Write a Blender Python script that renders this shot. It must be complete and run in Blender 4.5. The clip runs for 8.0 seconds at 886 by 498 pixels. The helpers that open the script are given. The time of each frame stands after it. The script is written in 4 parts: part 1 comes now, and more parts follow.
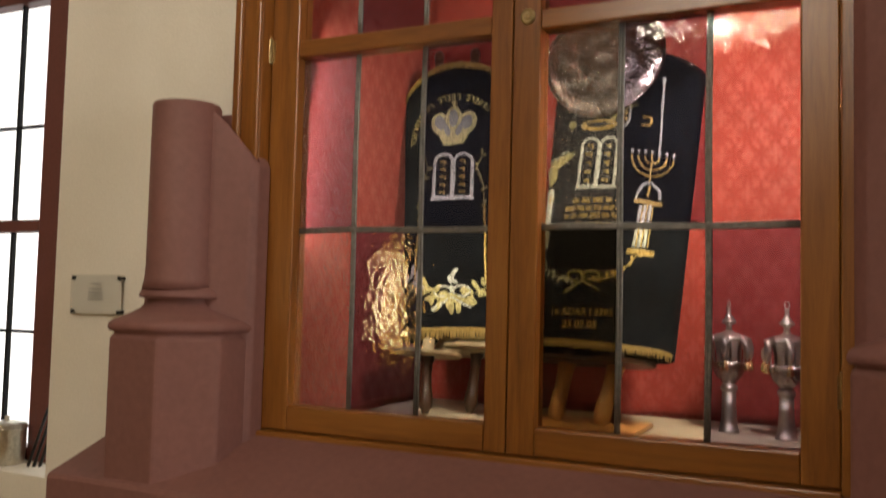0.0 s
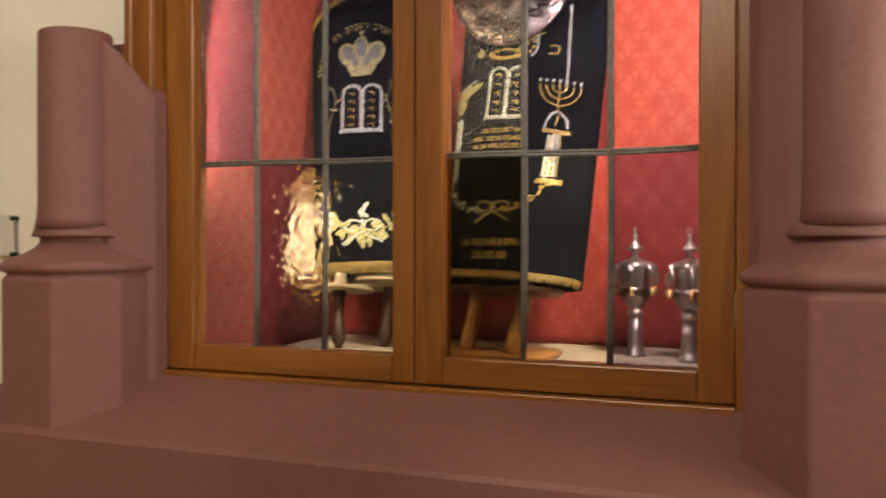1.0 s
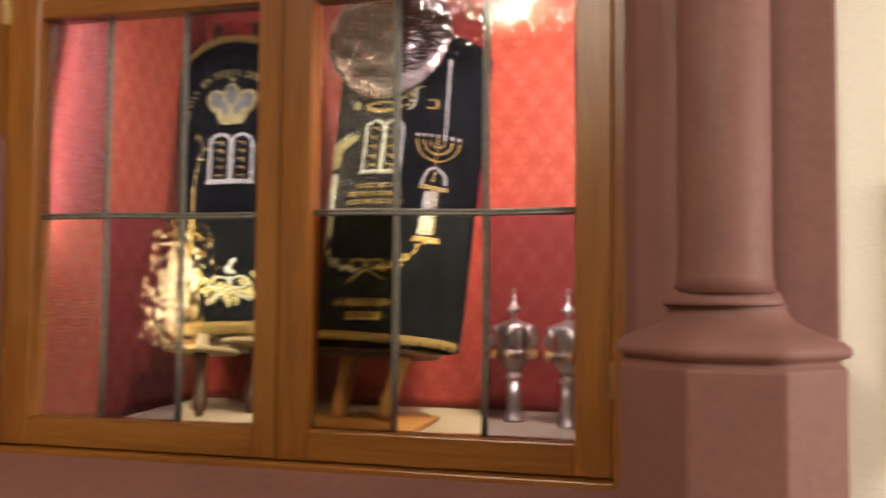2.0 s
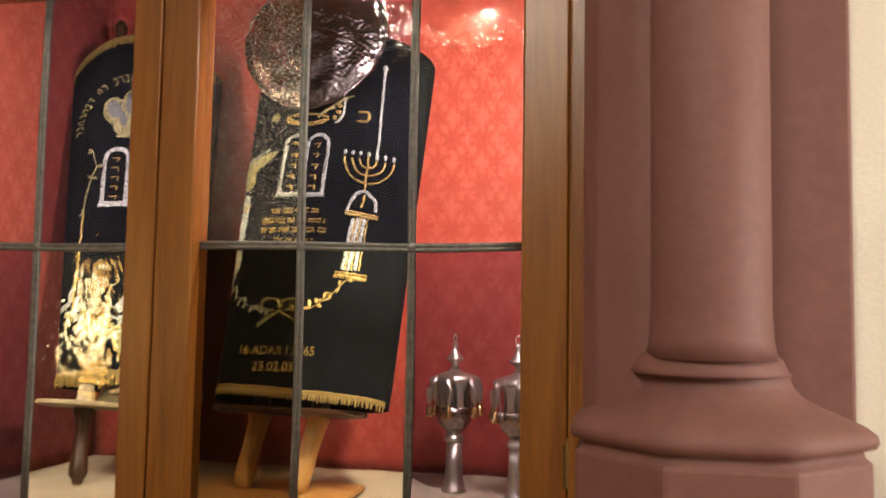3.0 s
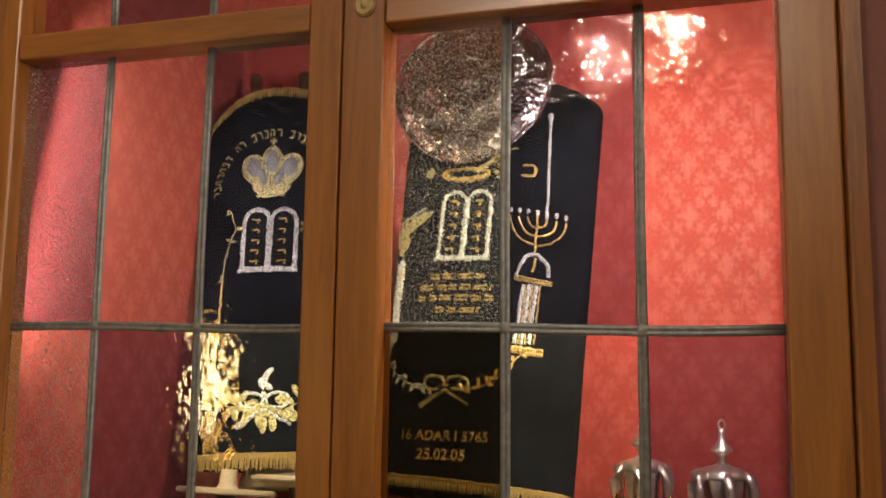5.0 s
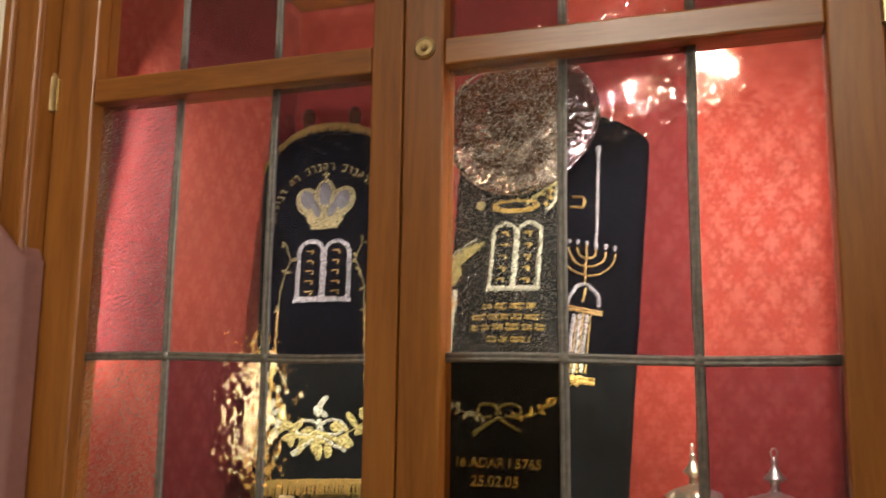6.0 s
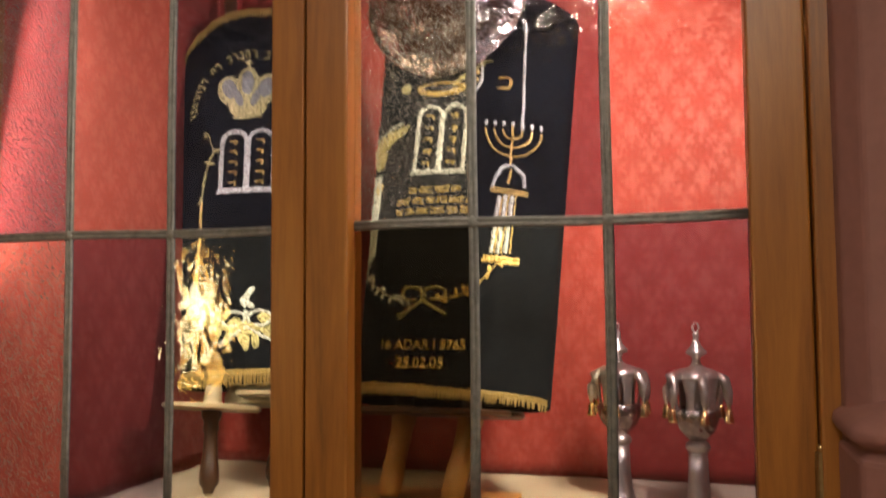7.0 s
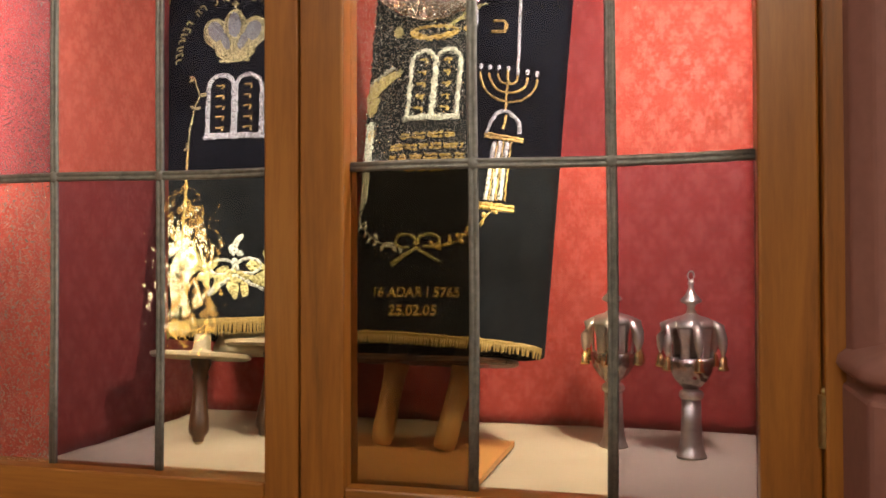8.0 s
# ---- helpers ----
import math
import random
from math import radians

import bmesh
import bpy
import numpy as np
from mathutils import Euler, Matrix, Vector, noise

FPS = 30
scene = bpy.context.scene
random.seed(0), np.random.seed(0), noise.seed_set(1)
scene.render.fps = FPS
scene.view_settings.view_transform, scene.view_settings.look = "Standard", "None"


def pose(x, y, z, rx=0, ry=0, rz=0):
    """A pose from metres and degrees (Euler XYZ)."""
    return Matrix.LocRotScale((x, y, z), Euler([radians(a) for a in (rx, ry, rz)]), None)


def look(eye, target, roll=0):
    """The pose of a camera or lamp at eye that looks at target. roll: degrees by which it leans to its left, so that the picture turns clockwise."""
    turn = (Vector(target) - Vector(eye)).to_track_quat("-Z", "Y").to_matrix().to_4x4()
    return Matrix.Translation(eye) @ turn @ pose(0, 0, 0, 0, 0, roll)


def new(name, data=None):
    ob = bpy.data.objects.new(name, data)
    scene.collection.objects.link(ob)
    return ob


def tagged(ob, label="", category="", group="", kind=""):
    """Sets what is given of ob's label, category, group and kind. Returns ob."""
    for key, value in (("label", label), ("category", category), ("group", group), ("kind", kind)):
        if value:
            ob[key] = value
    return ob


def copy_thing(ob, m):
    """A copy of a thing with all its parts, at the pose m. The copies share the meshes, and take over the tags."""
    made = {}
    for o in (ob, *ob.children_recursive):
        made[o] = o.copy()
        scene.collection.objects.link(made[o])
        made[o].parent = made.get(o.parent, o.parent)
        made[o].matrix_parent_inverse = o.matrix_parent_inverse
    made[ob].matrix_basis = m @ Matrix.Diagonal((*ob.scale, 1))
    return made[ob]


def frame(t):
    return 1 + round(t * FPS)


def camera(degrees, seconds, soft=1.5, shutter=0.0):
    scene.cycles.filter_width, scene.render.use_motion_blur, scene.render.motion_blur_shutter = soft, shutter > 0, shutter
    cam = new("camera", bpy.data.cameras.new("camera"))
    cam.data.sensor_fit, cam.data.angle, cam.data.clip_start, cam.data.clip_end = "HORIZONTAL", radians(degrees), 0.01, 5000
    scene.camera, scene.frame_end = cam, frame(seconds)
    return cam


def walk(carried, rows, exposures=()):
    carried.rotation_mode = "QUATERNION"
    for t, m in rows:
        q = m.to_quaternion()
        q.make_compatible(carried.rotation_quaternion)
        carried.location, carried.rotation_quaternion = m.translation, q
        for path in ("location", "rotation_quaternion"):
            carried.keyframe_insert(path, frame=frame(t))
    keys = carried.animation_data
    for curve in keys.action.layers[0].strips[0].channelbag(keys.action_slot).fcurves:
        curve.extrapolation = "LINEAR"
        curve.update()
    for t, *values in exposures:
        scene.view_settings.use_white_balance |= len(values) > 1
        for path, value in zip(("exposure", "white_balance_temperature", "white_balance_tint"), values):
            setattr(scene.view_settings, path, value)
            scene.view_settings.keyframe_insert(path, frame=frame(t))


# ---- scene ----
cam = camera(53.9, 8.0, shutter=0.5)
PATH = [
    (0, (0.124, 0.094, 1.579), (-0.754, 1.887, 1.697), 1.4),
    (0.5, (0.138, 0.121, 1.549), (-0.726, 1.925, 1.544), 0.6),
    (1, (0.154, 0.129, 1.561), (-0.567, 1.994, 1.543), 0.1),
    (1.5, (0.162, 0.163, 1.586), (-0.455, 2.065, 1.647), 0.9),
    (2, (0.158, 0.243, 1.589), (-0.322, 2.182, 1.685), 0.5),
    (2.2, (0.161, 0.288, 1.581), (-0.219, 2.249, 1.685), 0.8),
    (3.3, (0.136, 0.676, 1.655), (-0.273, 2.628, 1.811), 1.1),
    (3.5, (0.096, 0.715, 1.656), (-0.305, 2.67, 1.788), 1.4),
    (4, (-0.016, 0.758, 1.667), (-0.451, 2.708, 1.763), -0.7),
    (4.5, (-0.085, 0.733, 1.688), (-0.597, 2.66, 1.847), 0.8),
    (4.7, (-0.085, 0.731, 1.694), (-0.632, 2.644, 1.897), 0.9),
    (5.8, (-0.094, 0.702, 1.721), (-0.694, 2.588, 2.009), 0.6),
    (6, (-0.108, 0.677, 1.708), (-0.748, 2.547, 2.009), 0.8),
    (6.5, (-0.082, 0.685, 1.654), (-0.79, 2.538, 1.91), 1.6),
    (7, (-0.05, 0.74, 1.63), (-0.612, 2.655, 1.761), -0.4),
    (7.5, (-0.075, 0.758, 1.618), (-0.625, 2.68, 1.643), -0.7),
    (8, (-0.079, 0.759, 1.611), (-0.602, 2.689, 1.645), -0.2),
]
walk(cam, [(t, look(eye, target, roll)) for t, eye, target, roll in PATH], exposures=[(0, -0.42), (0.7, -0.08), (1.6, 0.14), (2.2, 0.15), (4, 0.05), (6.3, -0.05), (7.3, 0.18), (8, 0.28)])

# ---------------------------------------------------------------- light
world = bpy.data.worlds.new("world")
scene.world = world
world.use_nodes = True
wn = world.node_tree.nodes
sky = wn.new("ShaderNodeTexSky")
sky.sky_type, sky.sun_disc, sky.sun_elevation, sky.sun_rotation = "NISHITA", False, radians(35), radians(200)
wn["Background"].inputs[1].default_value = 0.1
world.node_tree.links.new(sky.outputs[0], wn["Background"].inputs[0])


def lamp(name, kind, m, power, color, size=0.1, size_y=None, spread=None):
    data = bpy.data.lights.new(name, kind)
    data.energy, data.color = power, color
    if kind == "AREA":
        data.shape, data.size, data.size_y = "RECTANGLE", size, size_y or size
        if spread:
            data.spread = radians(spread)
    else:
        data.shadow_soft_size = size
    ob = new(name, data)
    ob.matrix_world = m
    return ob


WARM = (1.0, 0.90, 0.76)
for lx, ly in ((-1.12, -1.25), (-0.12, -1.25), (-0.62, -0.75), (-0.62, -1.75)):
    lamp("chandelier_light", "POINT", pose(lx, ly, 3.36), 48, WARM, 0.014)
# Unseen source, added to brighten the right pillar, plinth and wall.
lamp("side_fill_light", "POINT", pose(2.75, 0.95, 1.95), 270, (1.0, 0.92, 0.82), 0.55)
CASE = (1.0, 0.86, 0.68)
lamp("case_light_left", "AREA", look((-1.176, 1.92, 1.84), (-1.02, 2.5, 1.74)), 10.5, CASE, 0.025, 0.95, 140)
lamp("case_light_right", "AREA", look((0.058, 1.92, 2.1), (-0.4, 2.6, 1.78)), 30.0, CASE, 0.025, 0.6, 135)


# ---------------------------------------------------------------- materials
def mat(name):
    m = bpy.data.materials.new(name)
    m.use_nodes = True
    t = m.node_tree
    return m, t, t.nodes["Principled BSDF"]


def node(t, kind, *links, **values):
    n = t.nodes.new(kind)
    for k, v in values.items():
        if k in ("operation", "blend_type", "data_type", "wave_type", "bands_direction", "feature", "mode", "noise_dimensions", "vector_type"):
            if k == "operation":
                n.operation = v
            elif k == "blend_type":
                n.blend_type = v
            elif k == "data_type":
                n.data_type = v
            elif k == "bands_direction":
                n.bands_direction = v
            elif k == "feature":
                n.feature = v
        else:
            n.inputs[k.replace("_", " ")].default_value = v
    for sock, out in links:
        t.links.new(out, n.inputs[sock])
    return n


def coords(t, scale=(1, 1, 1)):
    tc = t.nodes.new("ShaderNodeTexCoord")
    mp = t.nodes.new("ShaderNodeMapping")
    mp.inputs["Scale"].default_value = scale
    t.links.new(tc.outputs["Object"], mp.inputs["Vector"])
    return mp.outputs["Vector"]


def ramp(t, fac, stops):
    r = t.nodes.new("ShaderNodeValToRGB")
    e = r.color_ramp.elements
    while len(e) < len(stops):
        e.new(0.5)
    for el, (p, c) in zip(e, stops):
        el.position, el.color = p, (*c, 1)
    t.links.new(fac, r.inputs["Fac"])
    return r.outputs["Color"]


def bump(t, p, height, strength, distance=0.01):
    b = node(t, "ShaderNodeBump", ("Height", height), Strength=strength, Distance=distance)
    t.links.new(b.outputs["Normal"], p.inputs["Normal"])
    return b


def plain(name, stops, rough=0.6, scale=8.0, metal=0.0, fine=120.0, relief=0.15, stretch=(1, 1, 1), rough_var=0.1):
    """Base colour varied at two scales, with fine relief."""
    m, t, p = mat(name)
    v = coords(t, stretch)
    big = node(t, "ShaderNodeTexNoise", ("Vector", v), Scale=scale, Detail=6.0, Roughness=0.6)
    small = node(t, "ShaderNodeTexNoise", ("Vector", v), Scale=fine, Detail=4.0)
    mixed = node(t, "ShaderNodeMath", (0, big.outputs["Fac"]), (1, small.outputs["Fac"]), operation="ADD")
    half = node(t, "ShaderNodeMath", (0, mixed.outputs[0]), operation="MULTIPLY")
    half.inputs[1].default_value = 0.5
    t.links.new(ramp(t, half.outputs[0], stops), p.inputs["Base Color"])
    rr = node(t, "ShaderNodeMapRange", ("Value", big.outputs["Fac"]))
    rr.inputs["To Min"].default_value, rr.inputs["To Max"].default_value = rough - rough_var, rough + rough_var
    t.links.new(rr.outputs[0], p.inputs["Roughness"])
    p.inputs["Metallic"].default_value = metal
    bump(t, p, half.outputs[0], relief, 0.004)
    return m


def two(a, b):
    return [(0.35, a), (0.65, b)]


STONE = plain("painted_stone", two((0.16, 0.066, 0.056), (0.197, 0.084, 0.071)), 0.66, 5, fine=60, relief=0.25)
WALL = plain("cream_plaster", two((0.72, 0.67, 0.575), (0.79, 0.74, 0.645)), 0.85, 3, fine=160, relief=0.35)
LEAD = plain("lead", two((0.13, 0.13, 0.122), (0.22, 0.215, 0.198)), 0.5, 30, 0.65, relief=0.4)
BRASS = plain("aged_brass", two((0.32, 0.23, 0.11), (0.45, 0.34, 0.17)), 0.35, 40, 1.0)
SILVER = plain("silver", two((0.46, 0.43, 0.34), (0.70, 0.66, 0.56)), 0.32, 25, 0.9, relief=0.3)
GILT = plain("gilt_bell", two((0.70, 0.46, 0.14), (0.85, 0.62, 0.26)), 0.22, 30, 1.0)
CLOTH = plain("cream_cloth", two((0.36, 0.30, 0.20), (0.46, 0.395, 0.28)), 0.95, 7, fine=300, relief=0.5)
BOARD = plain("varnished_board", two((0.42, 0.205, 0.055), (0.54, 0.29, 0.09)), 0.4, 6, stretch=(1, 8, 8), fine=40)
DARKWOOD = plain("dark_turned_wood", two((0.022, 0.010, 0.005), (0.055, 0.024, 0.010)), 0.3, 14, stretch=(6, 6, 1), fine=50)
PALEWOOD = plain("pale_turned_wood", two((0.40, 0.215, 0.06), (0.55, 0.33, 0.11)), 0.4, 14, stretch=(6, 6, 1), fine=50)
IVORY = plain("pale_disc_wood", two((0.28, 0.225, 0.13), (0.37, 0.31, 0.19)), 0.5, 12)
# Thread sparkle is painted into the colour: fine speckles, sharply dark to bright.
SILVERTHREAD = plain("silver_thread", [(0.42, (0.12, 0.13, 0.11)), (0.58, (0.52, 0.56, 0.48))], 0.4, 160, 0.25, fine=330, relief=0.8)
GOLDTHREAD = plain("gold_thread", [(0.42, (0.2, 0.13, 0.02)), (0.58, (0.62, 0.47, 0.16))], 0.3, 160, 0.6, fine=330, relief=0.8)
BLUETHREAD = plain("grey_blue_thread", [(0.42, (0.07, 0.078, 0.080)), (0.58, (0.19, 0.21, 0.19))], 0.35, 160, 0.4, fine=330, relief=0.8)
PALEGOLD = plain("pale_gold_thread", [(0.42, (0.14, 0.125, 0.04)), (0.58, (0.44, 0.41, 0.18))], 0.3, 160, 0.6, fine=330, relief=0.8)
FRINGE = plain("gold_fringe_yarn", two((0.15, 0.10, 0.022), (0.34, 0.24, 0.065)), 0.5, 160, 0.3, fine=500, relief=0.8)
FRAMEGOLD = plain("old_gold_frame", two((0.22, 0.15, 0.05), (0.36, 0.26, 0.10)), 0.45, 20, 0.6)
PAPER = plain("white_paper", two((0.70, 0.67, 0.60), (0.76, 0.73, 0.66)), 0.9, 3)
INK = plain("grey_ink", two((0.16, 0.16, 0.16), (0.2, 0.2, 0.2)), 0.8, 10)
BLACK = plain("black_metal", two((0.012, 0.012, 0.013), (0.03, 0.03, 0.03)), 0.4, 20, 0.5)
FLOORING = plain("wood_floor", two((0.20, 0.13, 0.07), (0.30, 0.20, 0.11)), 0.4, 4, stretch=(1, 6, 1))
REDPAINT = plain("red_brown_paint", two((0.13, 0.045, 0.035), (0.17, 0.06, 0.05)), 0.5, 6)


def wood_material(name, stretch):
    m, t, p = mat(name)
    v = coords(t, stretch)
    ob = node(t, "ShaderNodeObjectInfo")
    shift = node(t, "ShaderNodeVectorMath", (0, v), operation="ADD")
    far = node(t, "ShaderNodeMath", (0, ob.outputs["Random"]), operation="MULTIPLY")
    far.inputs[1].default_value = 40.0
    t.links.new(far.outputs[0], shift.inputs[1])
    n1 = node(t, "ShaderNodeTexNoise", ("Vector", shift.outputs[0]), Scale=1.1, Detail=7.0, Roughness=0.62, Distortion=0.7)
    n2 = node(t, "ShaderNodeTexNoise", ("Vector", shift.outputs[0]), Scale=9.0, Detail=4.0, Roughness=0.7)
    s = node(t, "ShaderNodeMath", (0, n2.outputs["Fac"]), operation="MULTIPLY_ADD")
    s.inputs[1].default_value = 0.35
    t.links.new(n1.outputs["Fac"], s.inputs[2])
    c = ramp(t, s.outputs[0], [(0.42, (0.10, 0.033, 0.005)), (0.62, (0.20, 0.069, 0.010)), (0.85, (0.27, 0.102, 0.016))])
    t.links.new(c, p.inputs["Base Color"])
    p.inputs["Roughness"].default_value = 0.36
    p.inputs["Coat Weight"].default_value = 0.12
    p.inputs["Coat Roughness"].default_value = 0.25
    bump(t, p, s.outputs[0], 0.12, 0.003)
    return m


WOOD = wood_material("varnished_oak", (22, 22, 1.6))
WOOD_ACROSS = wood_material("varnished_oak_across", (1.6, 22, 22))


def damask_material():
    """Red brocade: medallions in an ogee lattice, woven in two sheens."""
    m, t, p = mat("red_damask")
    tc = t.nodes.new("ShaderNodeTexCoord")
    sep = t.nodes.new("ShaderNodeSeparateXYZ")
    t.links.new(tc.outputs["UV"], sep.inputs[0])

    def mth(op, a, b=None):
        n = t.nodes.new("ShaderNodeMath")
        n.operation = op
        for i, v in enumerate((a, b)):
            if v is None:
                continue
            if isinstance(v, (int, float)):
                n.inputs[i].default_value = v
            else:
                t.links.new(v, n.inputs[i])
        return n.outputs[0]

    nz = node(t, "ShaderNodeTexNoise", ("Vector", tc.outputs["UV"]), Scale=85.0, Detail=6.0)
    jit = mth("MULTIPLY", mth("SUBTRACT", nz.outputs["Fac"], 0.5), 0.5)

    def medallion(du, dv, size, petals, depth):
        """Distance field of a petalled rosette repeated on the cloth."""
        x = mth("SUBTRACT", mth("FRACT", mth("ADD", mth("DIVIDE", sep.outputs[0], 0.074), du)), 0.5)
        y = mth("MULTIPLY", mth("SUBTRACT", mth("FRACT", mth("ADD", mth("DIVIDE", sep.outputs[1], 0.112), dv)), 0.5), 1.3)
        r = mth("SQRT", mth("ADD", mth("MULTIPLY", x, x), mth("MULTIPLY", y, y)))
        th = mth("ARCTAN2", y, x)
        wave = mth("ADD", mth("MULTIPLY", mth("COSINE", mth("MULTIPLY", th, petals)), depth), mth("MULTIPLY", mth("SINE", mth("MULTIPLY", r, 42.0)), 0.07))
        return mth("SUBTRACT", size, mth("ADD", mth("ADD", r, wave), jit))

    both = mth("MAXIMUM", medallion(0.0, 0.0, 0.37, 8.0, 0.11), medallion(0.5, 0.5, 0.31, 6.0, 0.12))
    leaf = node(t, "ShaderNodeTexNoise", ("Vector", tc.outputs["UV"]), Scale=125.0, Detail=3.0, Roughness=0.6, Distortion=2.0)
    both = mth("ADD", mth("ADD", mth("MULTIPLY", both, 1.7), 0.60), mth("MULTIPLY", mth("SUBTRACT", leaf.outputs["Fac"], 0.5), 2.6))
    line = mth("MULTIPLY", mth("SINE", mth("MULTIPLY", both, 11.0)), 0.22)
    fac = mth("MULTIPLY", mth("ADD", both, line), 0.5)
    wear = node(t, "ShaderNodeTexNoise", ("Vector", tc.outputs["UV"]), Scale=3.0, Detail=4.0)
    col = ramp(t, fac, [(0.16, (0.515, 0.082, 0.059)), (0.46, (0.425, 0.044, 0.031))])
    dark = node(t, "ShaderNodeMix", blend_type="MULTIPLY", data_type="RGBA")
    dark.inputs[0].default_value = 1.0
    t.links.new(col, dark.inputs[6])
    t.links.new(ramp(t, wear.outputs["Fac"], [(0.3, (0.86, 0.84, 0.84)), (0.7, (1, 1, 1))]), dark.inputs[7])
    t.links.new(dark.outputs[2], p.inputs["Base Color"])
    rr = ramp(t, fac, [(0.26, (0.5, 0.5, 0.5)), (0.36, (0.75, 0.75, 0.75))])
    t.links.new(rr, p.inputs["Roughness"])
    p.inputs["Sheen Weight"].default_value = 0.25
    weave = node(t, "ShaderNodeTexNoise", ("Vector", tc.outputs["UV"]), Scale=700.0, Detail=2.0)
    hgt = mth("ADD", mth("MULTIPLY", weave.outputs["Fac"], 0.5), mth("MULTIPLY", fac, 0.5))
    bump(t, p, hgt, 0.35, 0.002)
    return m


DAMASK = damask_material()
# Plaster for unseen walls, coloured darker so the panes mirror a dim room.
DIMWALL = plain("darkened_plaster", two((0.24, 0.205, 0.16), (0.30, 0.26, 0.21)), 0.85, 3, fine=160, relief=0.3)


def velvet_material(name, a, b):
    m, t, p = mat(name)
    v = coords(t)
    n = node(t, "ShaderNodeTexNoise", ("Vector", v), Scale=9.0, Detail=6.0, Roughness=0.65)
    f = node(t, "ShaderNodeTexNoise", ("Vector", v), Scale=500.0, Detail=2.0)
    t.links.new(ramp(t, n.outputs["Fac"], two(a, b)), p.inputs["Base Color"])
    p.inputs["Roughness"].default_value = 0.9
    p.inputs["Specular IOR Level"].default_value = 0.03
    p.inputs["Sheen Weight"].default_value = 0.012
    p.inputs["Sheen Roughness"].default_value = 0.4
    p.inputs["Sheen Tint"].default_value = (0.35, 0.45, 0.75, 1)
    s = node(t, "ShaderNodeMath", (0, n.outputs["Fac"]), (1, f.outputs["Fac"]), operation="ADD")
    bump(t, p, s.outputs[0], 0.12, 0.004)
    return m


VELVET = velvet_material("navy_velvet", (0.0024, 0.0029, 0.0035), (0.0062, 0.0077, 0.0096))


def hammered_silver():
    m, t, p = mat("hammered_silver")
    v = coords(t)
    w = node(t, "ShaderNodeTexVoronoi", ("Vector", v), Scale=95.0)
    n = node(t, "ShaderNodeTexNoise", ("Vector", v), Scale=90.0, Detail=3.0)
    t.links.new(ramp(t, n.outputs["Fac"], two((0.24, 0.21, 0.185), (0.46, 0.415, 0.37))), p.inputs["Base Color"])
    p.inputs["Metallic"].default_value, p.inputs["Roughness"].default_value = 1.0, 0.24
    bump(t, p, w.outputs["Distance"], 0.5, 0.005)
    return m


HAMMERED = hammered_silver()


def glass_material(name, tint, wave, wave_strength, seed=0.0, gloss_rough=0.0, refract=False, haze=0.0, grit=0.55):
    """A leaded-light pane: tinted see-through body with a wavy mirror skin."""
    m, t, p = mat(name)
    out = t.nodes["Material Output"]
    t.nodes.remove(p)
    v = coords(t)
    ob = node(t, "ShaderNodeObjectInfo")
    off = node(t, "ShaderNodeMath", (0, ob.outputs["Random"]), operation="MULTIPLY")
    off.inputs[1].default_value = 30.0
    sh = node(t, "ShaderNodeVectorMath", (0, v), operation="ADD")
    t.links.new(off.outputs[0], sh.inputs[1])
    a = node(t, "ShaderNodeTexNoise", ("Vector", sh.outputs[0]), Scale=wave, Detail=1.2, Roughness=0.5)
    b = node(t, "ShaderNodeTexNoise", ("Vector", sh.outputs[0]), Scale=wave * 0.2, Detail=1.0)
    s = node(t, "ShaderNodeMath", (0, b.outputs["Fac"]), operation="MULTIPLY_ADD")
    s.inputs[1].default_value = 1.6
    t.links.new(a.outputs["Fac"], s.inputs[2])
    bm_ = node(t, "ShaderNodeBump", ("Height", s.outputs[0]), Strength=wave_strength, Distance=0.002)
    skin, shine = bm_, gloss_rough
    if refract:
        grain = node(t, "ShaderNodeTexNoise", ("Vector", sh.outputs[0]), Scale=520.0, Detail=2.0, Roughness=0.6)
        both = node(t, "ShaderNodeMath", (0, grain.outputs["Fac"]), operation="MULTIPLY_ADD")
        both.inputs[1].default_value = 0.9
        t.links.new(s.outputs[0], both.inputs[2])
        skin = node(t, "ShaderNodeBump", ("Height", both.outputs[0]), Strength=grit, Distance=0.002)
    gl = node(t, "ShaderNodeBsdfGlossy", ("Normal", skin.outputs["Normal"]), Roughness=shine)
    if refract:
        body = node(t, "ShaderNodeBsdfRefraction", ("Normal", bm_.outputs["Normal"]), IOR=1.25, Roughness=0.0)
    else:
        body = node(t, "ShaderNodeBsdfTransparent")
    body.inputs["Color"].default_value = (*tint, 1)
    lw = node(t, "ShaderNodeLayerWeight", ("Normal", bm_.outputs["Normal"]), Blend=0.5)
    fr = node(t, "ShaderNodeMath", (0, lw.outputs["Facing"]), operation="POWER")
    fr.inputs[1].default_value = 5.0
    amp = node(t, "ShaderNodeMath", (0, fr.outputs[0]), operation="MULTIPLY_ADD")
    amp.inputs[1].default_value, amp.inputs[2].default_value = 0.9, 0.04 + haze
    if refract:
        pits = node(t, "ShaderNodeTexNoise", ("Vector", sh.outputs[0]), Scale=340.0, Detail=1.0)
        cut = node(t, "ShaderNodeMapRange", ("Value", pits.outputs["Fac"]))
        for key, val in (("From Min", 0.57), ("From Max", 0.66), ("To Min", 0.012), ("To Max", 0.04 + 5.0 * haze)):
            cut.inputs[key].default_value = val
        t.links.new(cut.outputs[0], amp.inputs[2])
    mx = node(t, "ShaderNodeMixShader", (0, amp.outputs[0]), (1, body.outputs[0]), (2, gl.outputs[0]))
    t.links.new(mx.outputs[0], out.inputs["Surface"])
    return m


